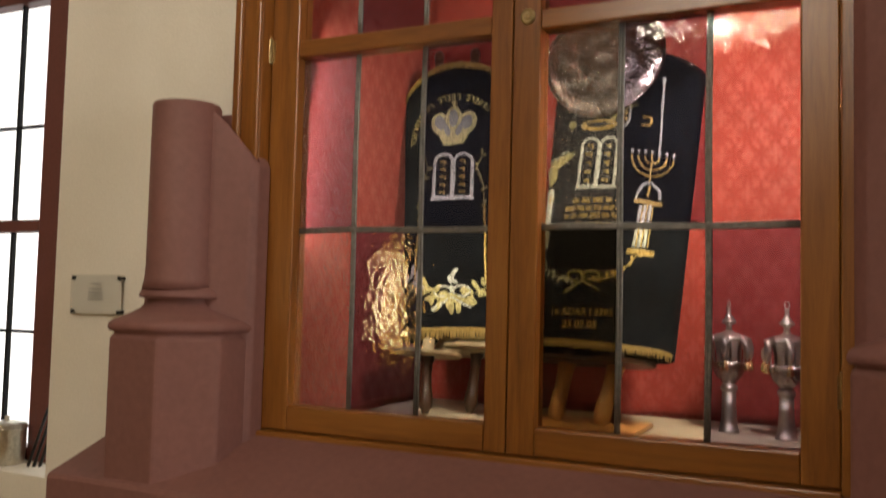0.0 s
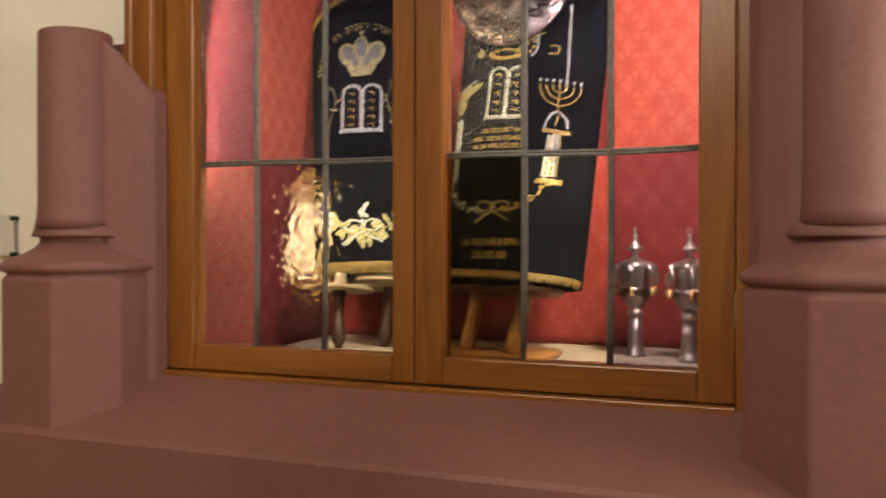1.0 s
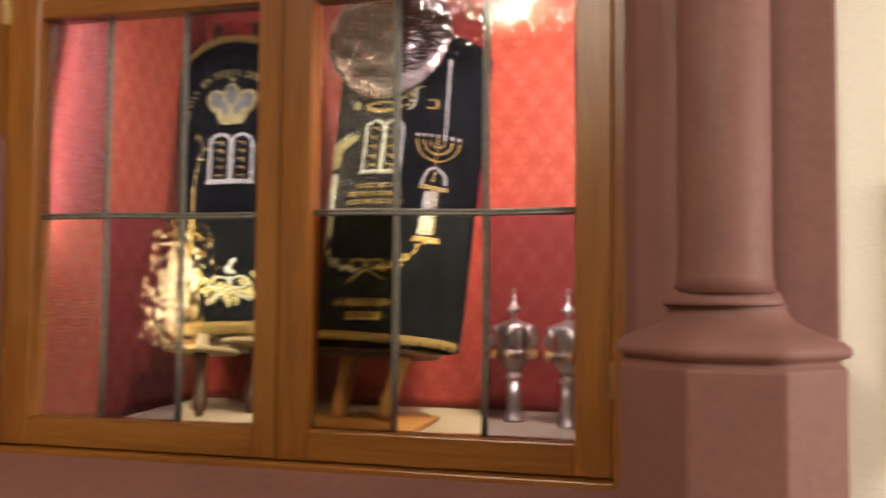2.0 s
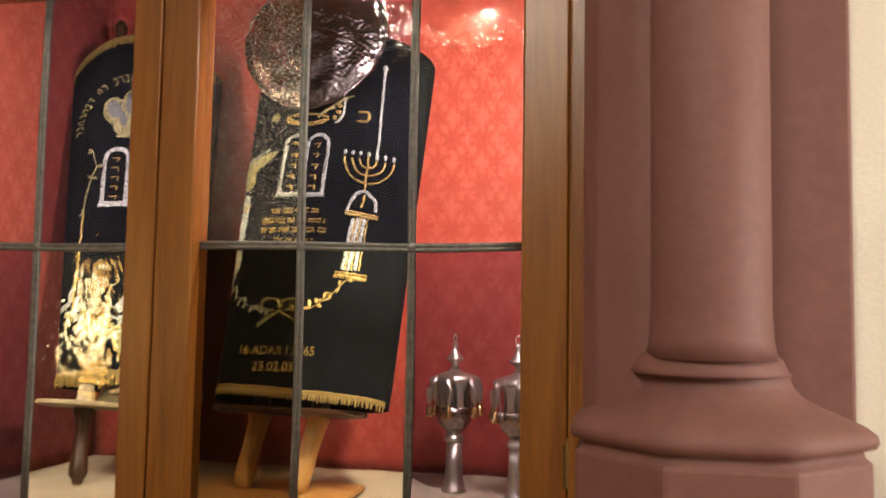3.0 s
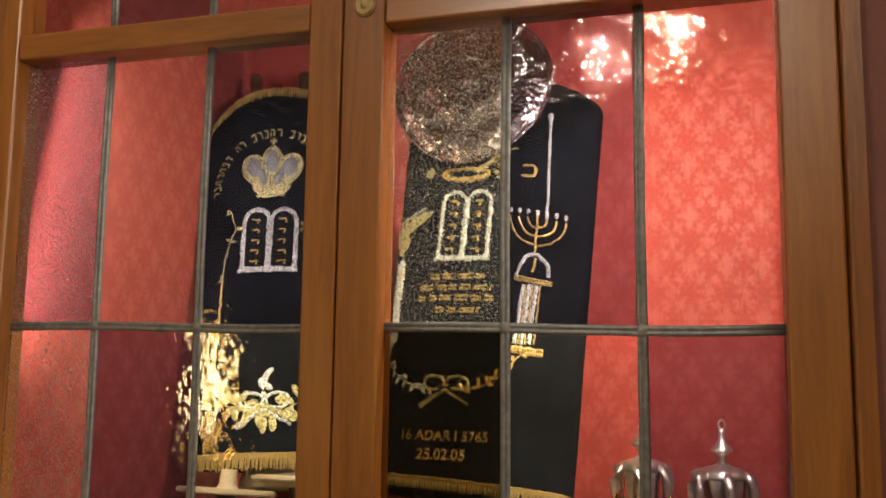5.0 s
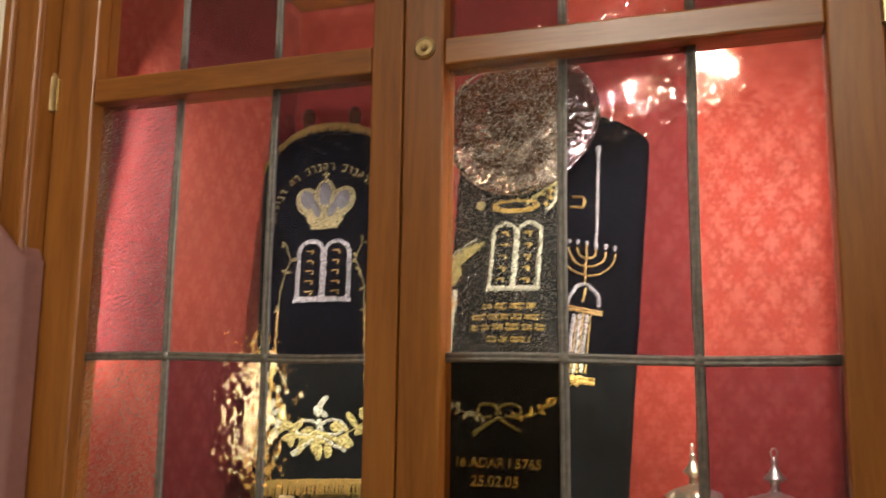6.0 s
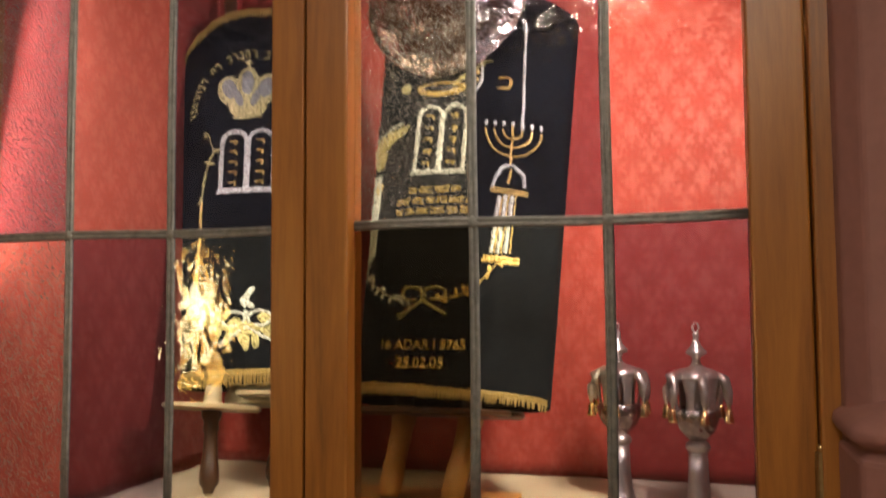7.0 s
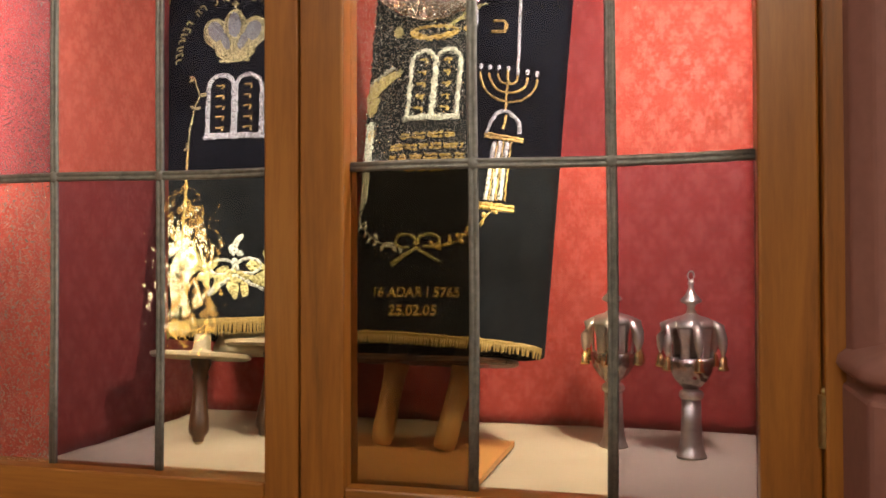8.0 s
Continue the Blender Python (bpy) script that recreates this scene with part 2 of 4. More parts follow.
CLEAR = glass_material("clear_glass", (0.98, 0.97, 0.95), 60, 0.26, haze=0.004)
TINTED = glass_material("violet_grey_glass", (0.68, 0.655, 0.76), 60, 0.24, haze=0.010)
BROWNISH = glass_material("brown_grey_glass", (0.50, 0.455, 0.37), 50, 0.32)
HAM_CLEAR = glass_material("clear_cathedral_glass", (0.98, 0.96, 0.94), 300, 0.03, refract=True, haze=0.05, gloss_rough=0.30, grit=0.7)
HAM_TINT = glass_material("violet_cathedral_glass", (0.71, 0.68, 0.80), 300, 0.03, refract=True, haze=0.055, gloss_rough=0.30, grit=0.7)
FROSTED = glass_material("sparkling_cathedral_glass", (0.96, 0.94, 0.91), 300, 0.03, refract=True, haze=0.075, gloss_rough=0.22, grit=0.9)
ACRYLIC = glass_material("acrylic", (0.93, 0.93, 0.92), 6, 0.05)


def glow(name, color, strength):
    m, t, p = mat(name)
    e = node(t, "ShaderNodeEmission", Strength=strength)
    e.inputs["Color"].default_value = (*color, 1)
    t.links.new(e.outputs[0], t.nodes["Material Output"].inputs["Surface"])
    return m


BULB = glow("lamp_bulb", (1.0, 0.84, 0.62), 140)
SHADE = glow("lit_gold_shade", (1.0, 0.52, 0.11), 8)
STREAKGLOW = glow("gold_streak_tube", (1.0, 0.72, 0.33), 34)
DAY = glow("daylight_beyond", (1.0, 1.0, 1.0), 2.2)


# ---------------------------------------------------------------- mesh tools
def part(name, bm, material, parent=None, label="", smooth=False):
    me = bpy.data.meshes.new(name)
    if smooth:
        for fc in bm.faces:
            fc.smooth = True
    bm.normal_update()
    bm.to_mesh(me)
    bm.free()
    me.materials.append(material)
    ob = new(name, me)
    if parent:
        ob.parent = parent
    if label:
        ob["label"] = label
    return ob


def holder(name, m=None):
    ob = new(name)
    ob.empty_display_size = 0.05
    if m:
        ob.matrix_world = m
    return ob


def box(x0, x1, y0, y1, z0, z1, bevel=0.0, bm=None, seg=2):
    bm = bm or bmesh.new()
    vs = [bm.verts.new((x, y, z)) for z in (z0, z1) for y in (y0, y1) for x in (x0, x1)]
    idx = [(0, 2, 3, 1), (4, 5, 7, 6), (0, 1, 5, 4), (2, 6, 7, 3), (0, 4, 6, 2), (1, 3, 7, 5)]
    fs = [bm.faces.new([vs[i] for i in q]) for q in idx]
    if bevel:
        es = list({e for fc in fs for e in fc.edges})
        bmesh.ops.bevel(bm, geom=es, offset=bevel, segments=seg, affect="EDGES", profile=0.5)
    return bm


def prism(plan, z0, z1, bm=None, bevel=0.0):
    """Upright prism over a plan; z1 may be a function of (x, y)."""
    bm = bm or bmesh.new()
    top = z1 if callable(z1) else (lambda x, y: z1)
    lo = [bm.verts.new((x, y, z0)) for x, y in plan]
    hi = [bm.verts.new((x, y, top(x, y))) for x, y in plan]
    k = len(plan)
    fs = [bm.faces.new(lo[::-1]), bm.faces.new(hi)]
    for i in range(k):
        fs.append(bm.faces.new((lo[i], lo[(i + 1) % k], hi[(i + 1) % k], hi[i])))
    bmesh.ops.recalc_face_normals(bm, faces=fs)
    if bevel:
        bmesh.ops.bevel(bm, geom=list({e for fc in fs for e in fc.edges}), offset=bevel, segments=2, affect="EDGES", profile=0.5)
    return bm


def lathe(profile, seg=24, at=(0, 0, 0), bm=None, squash=(1, 1), phase=0.0):
    """Turned body from (radius, height) pairs."""
    bm = bm or bmesh.new()
    rings = []
    for r, z in profile:
        rings.append([bm.verts.new((at[0] + r * squash[0] * math.cos(phase + 2 * math.pi * i / seg), at[1] + r * squash[1] * math.sin(phase + 2 * math.pi * i / seg), at[2] + z)) for i in range(seg)])
    for a, b in zip(rings, rings[1:]):
        for i in range(seg):
            bm.faces.new((a[i], a[(i + 1) % seg], b[(i + 1) % seg], b[i]))
    bm.faces.new(rings[0][::-1])
    bm.faces.new(rings[-1])
    return bm


def tube(points, r, seg=6, bm=None, radii=None):
    """A round rod along points."""
    bm = bm or bmesh.new()
    pts = [Vector(p) for p in points]
    rings = []
    for i, p in enumerate(pts):
        d = (pts[min(i + 1, len(pts) - 1)] - pts[max(i - 1, 0)]).normalized()
        side = d.cross(Vector((0, 0, 1)) if abs(d.z) < 0.9 else Vector((1, 0, 0))).normalized()
        up = side.cross(d)
        rr = radii[i] if radii else r
        rings.append([bm.verts.new(p + rr * (math.cos(2 * math.pi * k / seg) * side + math.sin(2 * math.pi * k / seg) * up)) for k in range(seg)])
    for a, b in zip(rings, rings[1:]):
        for i in range(seg):
            bm.faces.new((a[i], a[(i + 1) % seg], b[(i + 1) % seg], b[i]))
    bm.faces.new(rings[0][::-1])
    bm.faces.new(rings[-1])
    bmesh.ops.recalc_face_normals(bm, faces=list(bm.faces))
    return bm


def structure(ob, label, category):
    return tagged(ob, label, category, kind="structure")


# ---------------------------------------------------------------- room shell
XL, XR, YB, YF, ZC = -6.5, 6.0, -9.0, 1.82, 5.6
structure(part("floor", box(XL, XR, YB, 3.2, -0.15, 0.0), FLOORING), "brown wooden floor boards of the room", "floor")
structure(part("ceiling", box(XL, XR, YB, 3.2, ZC, ZC + 0.15), WALL), "plain cream plaster ceiling", "ceiling")
structure(part("wall_south", box(XL, XR, YB - 0.2, YB, 0, ZC), DIMWALL), "plain unseen plaster wall at the back, dimness in its colour", "wall")
structure(part("wall_west", box(XL - 0.2, XL, YB, 3.2, 0, ZC), DIMWALL), "plain unseen plaster side wall, dimness in its colour", "wall")
structure(part("wall_east", box(XR, XR + 0.2, YB, 3.2, 0, ZC), DIMWALL), "plain unseen plaster side wall, dimness in its colour", "wall")
north = box(-1.935, -1.29, YF, YF + 0.3, 0, ZC)
box(0.17, XR, YF, YF + 0.3, 0, 4.2, bm=north)
box(-1.29, 0.17, YF, YF + 0.3, 2.72, ZC, bm=north)
box(-1.29, 0.17, YF + 0.02, YF + 0.3, 0, 1.16, bm=north)
box(XL, -1.935, YF, YF + 0.3, 0, 1.06, bm=north)
box(XL, -3.3, YF, YF + 0.3, 1.06, ZC, bm=north)
box(-3.3, -1.935, YF, YF + 0.3, 3.3, ZC, bm=north)
structure(part("wall_north", north, WALL), "cream plaster wall with window and cabinet niche", "wall")

# the tall window beside the niche
win = structure(holder("window_1"), "tall window with red-brown frame and leaded panes", "window")
WY = 1.99
part("window_frame", box(-2.188, -2.10, WY - 0.03, WY + 0.03, 1.06, 3.3, 0.006), REDPAINT, win)
part("window_frame", box(-3.3, -3.22, WY - 0.03, WY + 0.03, 1.06, 3.3, 0.006), REDPAINT, win)
part("window_transom", box(-3.22, -2.188, WY - 0.028, WY + 0.028, 1.762, 1.80, 0.005), REDPAINT, win)
part("window_transom", box(-3.22, -2.188, WY - 0.028, WY + 0.028, 2.50, 2.54, 0.005), REDPAINT, win)
part("window_bottom_rail", box(-3.22, -2.188, WY - 0.028, WY + 0.028, 1.062, 1.10, 0.005), REDPAINT, win)
for x in (-2.335, -2.62, -2.9):
    part("glazing_bar", box(x - 0.005, x + 0.005, WY - 0.008, WY + 0.008, 1.10, 3.3, 0.002), BLACK, win)
for z in (1.45, 2.10, 2.83):
    part("glazing_bar", box(-3.22, -2.188, WY - 0.007, WY + 0.007, z - 0.005, z + 0.005, 0.002), BLACK, win)
pane = part("pane", box(-3.22, -2.188, WY - 0.002, WY + 0.002, 1.10, 3.3), CLEAR, win)
pane.visible_shadow = False
structure(part("backdrop", box(-4.6, -1.5, 2.9, 2.92, 0.2, 4.0), DAY), "bright overcast daylight outside the window", "backdrop")

# ---------------------------------------------------------------- stone surround
CX = -0.561


def sill():
    bm = bmesh.new()
    x0, x1 = -1.625, 0.495
    prof = [(1.565, 0.0), (1.565, 1.140), (1.572, 1.150), (1.835, 1.252), (1.835, 0.0)]
    a = [bm.verts.new((x0, y, z)) for y, z in prof]
    b = [bm.verts.new((x1, y, z)) for y, z in prof]
    k = len(prof)
    bm.faces.new(a)
    bm.faces.new(b[::-1])
    for i in range(k):
        bm.faces.new((a[i], b[i], b[(i + 1) % k], a[(i + 1) % k]))
    bmesh.ops.recalc_face_normals(bm, faces=list(bm.faces))
    return bm


structure(part("window_sill_stone", sill(), STONE), "sloping red-brown painted stone ledge below the cabinet", "ledge")


def pillar(side):
    """Octagonal plinth, moulded base, engaged round shaft and a jamb with a sloped shoulder; side: -1 left, 1 right."""
    th = structure(holder("pillar_left" if side < 0 else "pillar_right"), "red-brown painted stone half column on octagonal plinth", "pillar")
    cx, cy = CX + side * 0.828, 1.752
    flip = lambda pts: [(cx + side * x, y) for x, y in pts]
    r8 = 0.171 / math.cos(math.pi / 8)
    octo = [(cx + r8 * math.cos(math.pi / 8 + k * math.pi / 4), cy + r8 * math.sin(math.pi / 8 + k * math.pi / 4)) for k in range(8)]
    part("plinth", prism(octo, 1.0, 1.478, bevel=0.006), STONE, th)
    # moulding: octagonal below, turning round above
    bm = bmesh.new()
    prof = [(0.169, 1.476, 8), (0.163, 1.482, 8), (0.162, 1.488, 8), (0.174, 1.492, 8), (0.178, 1.499, 8), (0.176, 1.508, 8), (0.166, 1.516, 8), (0.150, 1.523, 8), (0.128, 1.532, 24), (0.108, 1.543, 24), (0.096, 1.555, 24), (0.092, 1.566, 24), (0.094, 1.572, 24)]
    seg = 48
    rings = []
    for r, z, n in prof:
        ring = []
        for i in range(seg):
            a = 2 * math.pi * i / seg
            rr = r
            if n == 8:
                w = (a + math.pi / 8) % (math.pi / 4) - math.pi / 8
                rr = r / math.cos(w)
                rr = min(rr, r * 1.075)
            ring.append(bm.verts.new((cx + rr * math.cos(a), cy + rr * math.sin(a), z)))
        rings.append(ring)
    for a, b in zip(rings, rings[1:]):
        for i in range(seg):
            bm.faces.new((a[i], a[(i + 1) % seg], b[(i + 1) % seg], b[i]))
    bm.faces.new(rings[-1])
    part("base_moulding", bm, STONE, th, smooth=True)
    ring = [(0.092, 1.568), (0.106, 1.570), (0.1075, 1.572), (0.107, 1.577), (0.101, 1.589), (0.096, 1.594), (0.090, 1.597)]
    slip = -0.014 if side > 0 else 0.0
    thin = 0.89 if side > 0 else 1.0
    part("base_ring", lathe([(r * thin, z) for r, z in ring], 40, (cx + 0.006 + slip, cy - 0.012, 0)), STONE, th, smooth=True)
    zt = 2.0 if side < 0 else 2.30
    part("shaft", lathe([(r * thin, z) for r, z in ((0.089, 1.59), (0.084, 1.615), (0.082, 1.65), (0.082, zt + 0.036), (0.079, zt + 0.042))], 40, (cx + 0.008 + slip, cy - 0.032, 0)), STONE, th, smooth=True)
    part("back_pilaster", prism(flip([(0.18, 1.79), (0.18, 1.835), (-0.1, 1.835), (-0.1, 1.79)]), 1.2, zt + 0.03, bevel=0.005), STONE, th)
    jw = 0.180 if side < 0 else 0.166
    plan = flip([(0.0, 1.715), (-0.075, 1.716), (-0.098, 1.722), (-0.122, 1.738), (-0.146, 1.754), (-jw + 0.010, 1.771), (-jw, 1.79), (-jw, 1.835), (-0.146, 1.835), (-0.122, 1.835), (-0.098, 1.835), (-0.075, 1.835), (0.0, 1.835)])
    drop = lambda s: 0.0 if s < 0.075 else 0.14 * ((s - 0.075) / 0.105) ** 1.35
    top = lambda x, y: zt + 0.038 - drop(-side * (x - cx))
    part("jamb", prism(plan, 1.15, top, bevel=0.005), STONE, th)
    return th


pillar(-1)
pillar(1)

# ---------------------------------------------------------------- cabinet shell
shell = tagged(holder("display_cabinet"), "wooden niche cabinet lined with red damask cloth", "cabinet")
ZT = 2.70
IL, IR, IB = -1.212, 0.085, 2.685


def lining(a, b, name):
    """An upholstered panel from corner a to corner b (plan), with UV in metres."""
    bm = bmesh.new()
    uv = bm.loops.layers.uv.new("UVMap")
    (ax, ay), (bx, by) = a, b
    ln = math.hypot(bx - ax, by - ay)
    nx, ny = (by - ay) / ln, -(bx - ax) / ln
    nu, nv = 40, 40
    grid = []
    for j in range(nv + 1):
        row = []
        for i in range(nu + 1):
            s, z = i / nu, 1.25 + (ZT - 1.25) * j / nv
            d = 0.004 * noise.noise(Vector((ax * 3 + s * 5, ay * 2, z * 2.2)))
            row.append((bm.verts.new((ax + (bx - ax) * s + nx * d, ay + (by - ay) * s + ny * d, z)), s * ln + ax, z))
        grid.append(row)
    for j in range(nv):
        for i in range(nu):
            q = [grid[j][i], grid[j][i + 1], grid[j + 1][i + 1], grid[j + 1][i]]
            fc = bm.faces.new([v[0] for v in q])
            for lp, v in zip(fc.loops, q):
                lp[uv].uv = (v[1], v[2])
    bmesh.ops.solidify(bm, geom=list(bm.faces), thickness=0.008)
    return part(name, bm, DAMASK, shell, "red damask cloth lining", smooth=True)


lining((IL, IB), (IR, IB), "back_lining")
lining((IL, 1.90), (IL, IB), "side_lining")
lining((IR, IB), (IR, 1.90), "side_lining")
part("carcass_back", box(IL - 0.03, IR + 0.03, IB + 0.012, IB + 0.03, 1.22, ZT + 0.02), WOOD, shell)
part("carcass_side", box(IL - 0.03, IL - 0.012, 1.885, IB + 0.012, 1.22, ZT), WOOD, shell)
part("carcass_side", box(IR + 0.012, IR + 0.03, 1.885, IB + 0.012, 1.22, ZT), WOOD, shell)
part("carcass_top", box(IL - 0.03, IR + 0.03, 1.885, IB + 0.012, ZT + 0.004, ZT + 0.02), WOOD, shell)
part("carcass_floor", box(IL - 0.03, IR + 0.03, 1.895, IB + 0.012, 1.22, 1.246), WOOD, shell)

# the wooden surround that carries the doors
fr = tagged(holder("door_surround"), "varnished brown wooden door surround with moulded edge", "door frame")
part("left_post", box(-1.296, -1.221, 1.797, 1.885, 1.246, ZT, 0.004), WOOD, fr)
part("left_moulding", box(-1.300, -1.276, 1.785, 1.8, 1.246, ZT, 0.006), WOOD, fr)
part("left_bead", box(-1.238, -1.222, 1.790, 1.8, 1.246, ZT, 0.004), WOOD, fr)
part("right_post", box(0.079, 0.154, 1.822, 1.885, 1.246, ZT, 0.004), WOOD, fr)
part("bottom_rail", box(-1.221, 0.079, 1.812, 1.885, 1.226, 1.254, 0.003), WOOD_ACROSS, fr)
part("head_rail", box(-1.221, 0.079, 1.812, 1.885, 2.645, ZT, 0.003), WOOD_ACROSS, fr)

# ---------------------------------------------------------------- the two glazed doors
YD0, YD1, YG = 1.836, 1.893, 1.866


def leaded_door(x0, x1, g0, g1, xs, parity, label, knob):
    """x0..x1 outside, g0..g1 the glazed width, xs the upright cames; parity sets where the violet panes start."""
    d = tagged(holder("cabinet_door"), label, "cabinet door", "pair of cabinet doors")
    zb, zt = 1.257, 2.642
    b = 0.0035
    part("stile", box(x0, g0 + 0.003, YD0, YD1, zb, zt, b), WOOD, d)
    part("stile", box(g1 - 0.003, x1, YD0, YD1, zb, zt, b), WOOD, d)
    part("bottom_rail", box(g0 + 0.0035, g1 - 0.0035, YD0 + 0.001, YD1, zb, 1.316, b), WOOD_ACROSS, d)
    part("middle_rail", box(g0 + 0.0035, g1 - 0.0035, YD0 + 0.001, YD1, 2.169, 2.211, b), WOOD_ACROSS, d)
    part("top_rail", box(g0 + 0.0035, g1 - 0.0035, YD0 + 0.001, YD1, 2.585, zt, b), WOOD_ACROSS, d)
    rows = [(1.316, 1.741), (1.741, 2.169), (2.211, 2.585)]
    cols = [g0 + 0.003, *xs, g1 - 0.003]
    lead_w = 0.0036

    def came(path, across):
        """A lead strip with two rounded ridges and a groove between them."""
        bm = bmesh.new()
        for k in (-0.0033, 0.0033):
            tube([(x + k * across[0], y, z + k * across[1]) for x, y, z in path], lead_w, 8, bm=bm)
        tube([(x, y + 0.0006, z) for x, y, z in path], 0.0030, 6, bm=bm)
        return part("lead_came", bm, LEAD, d, smooth=True)

    for zl, zh in ((1.316, 2.169), (2.211, 2.585)):
        for x in xs:
            came([(x + 0.0012 * math.sin(9 * z), YG, z) for z in np.linspace(zl, zh, 9)], (1, 0))
    came([(x, YG - 0.0005, 1.741 + 0.002 * math.sin(11 * x)) for x in np.linspace(cols[0], cols[-1], 12)], (0, 1))
    for x in xs:
        part("solder_joint", lathe([(0.003, -0.0095), (0.0078, -0.0055), (0.0090, 0), (0.0078, 0.0055), (0.003, 0.0095)], 12, (x, YG - 0.0005, 1.741 + 0.002 * math.sin(11 * x)), squash=(1, 0.55)), LEAD, d, smooth=True)
    for j, (zl, zh) in enumerate(rows):
        for i in range(3):
            tinted = (i + j + parity) % 2 == 1
            rough = i == 0 and (j == 1 or (j == 0 and not knob))
            m = (HAM_TINT if tinted else HAM_CLEAR) if rough else (TINTED if tinted else CLEAR)
            m = FROSTED if knob and rough else m
            m = BROWNISH if knob and i == 0 and j == 0 else m
            bm = bmesh.new()
            xa, xb = cols[i], cols[i + 1]
            tx, tz = random.uniform(-1, 1) * 0.0006, random.uniform(-1, 1) * 0.0006
            box(xa, xb, -0.0015, 0.0015, zl, zh, bm=bm)
            for v in bm.verts:
                v.co.y += YG + tx * (1 if v.co.x > (xa + xb) / 2 else -1) + tz * (1 if v.co.z > (zl + zh) / 2 else -1)
            ob = part("pane", bm, m, d, "violet-grey tinted pane" if tinted else "clear wavy pane")
            ob.visible_shadow = False
    # hinges on the outer side
    hx = x0 - 0.002 if not knob else x1 + 0.002
    for z in (1.43, 2.19):
        bm = lathe([(0.0072, -0.03), (0.0072, 0.03)], 12, (hx, YD0 - 0.004, z))
        lathe([(0.003, 0.03), (0.0045, 0.034), (0.003, 0.038), (0.0005, 0.040)], 10, (hx, YD0 - 0.004, z), bm=bm)
        box(hx - 0.003, hx + 0.012 if not knob else hx + 0.003, YD0 - 0.0025, YD0 - 0.0005, z - 0.028, z + 0.028, bm=bm)
        part("hinge", bm, BRASS, d, "brass pin hinge", smooth=False)
    if knob:
        bm = lathe([(0.017, 0), (0.017, 0.003), (0.013, 0.005), (0.012, 0.004), (0.006, 0.004), (0.004, 0.008), (0.001, 0.009)], 24)
        bmesh.ops.rotate(bm, verts=bm.verts, matrix=Matrix.Rotation(radians(90), 3, "X"))
        bmesh.ops.translate(bm, verts=bm.verts, vec=(-0.537, YD0, 2.197))
        part("lock_rosette", bm, BRASS, d, "round brass lock rosette")
    return d


leaded_door(-1.2195, -0.5725, -1.142, -0.620, (-0.982, -0.802), 0, "closed oak-brown door with leaded clear and violet panes", False)
leaded_door(-0.5705, 0.0775, -0.511, 0.013, (-0.338, -0.160), 1, "closed oak-brown leaded door with brass rosette", True)

# ---------------------------------------------------------------- inside the cabinet
def cloth_floor():
    bm = bmesh.new()
    nx, ny = 60, 36
    g = [[bm.verts.new((IL + 0.012 + (IR - IL - 0.024) * i / nx, 1.896 + (IB - 0.012 - 1.896) * j / ny,
                        1.256 + 0.004 * noise.noise(Vector((i * 0.12, j * 0.2, 3))) + 0.002 * noise.noise(Vector((i * 0.5, j * 0.35, 7))))) for i in range(nx + 1)] for j in range(ny + 1)]
    for j in range(ny):
        for i in range(nx):
            bm.faces.new((g[j][i], g[j][i + 1], g[j + 1][i + 1], g[j + 1][i]))
    ext = bmesh.ops.extrude_face_region(bm, geom=list(bm.faces))
    for v in ext["geom"]:
        if isinstance(v, bmesh.types.BMVert):
            v.co.z = 1.247
    bmesh.ops.recalc_face_normals(bm, faces=list(bm.faces))
    return bm


tagged(part("floor_cloth", cloth_floor(), CLOTH, smooth=True), "cream cloth spread over the cabinet floor", "cloth")

bm = box(-0.72, -0.386, 2.02, 2.412, 1.260, 1.272, 0.002)
tagged(part("wooden_board", bm, BOARD), "flat orange-brown varnished board on the cloth", "board")


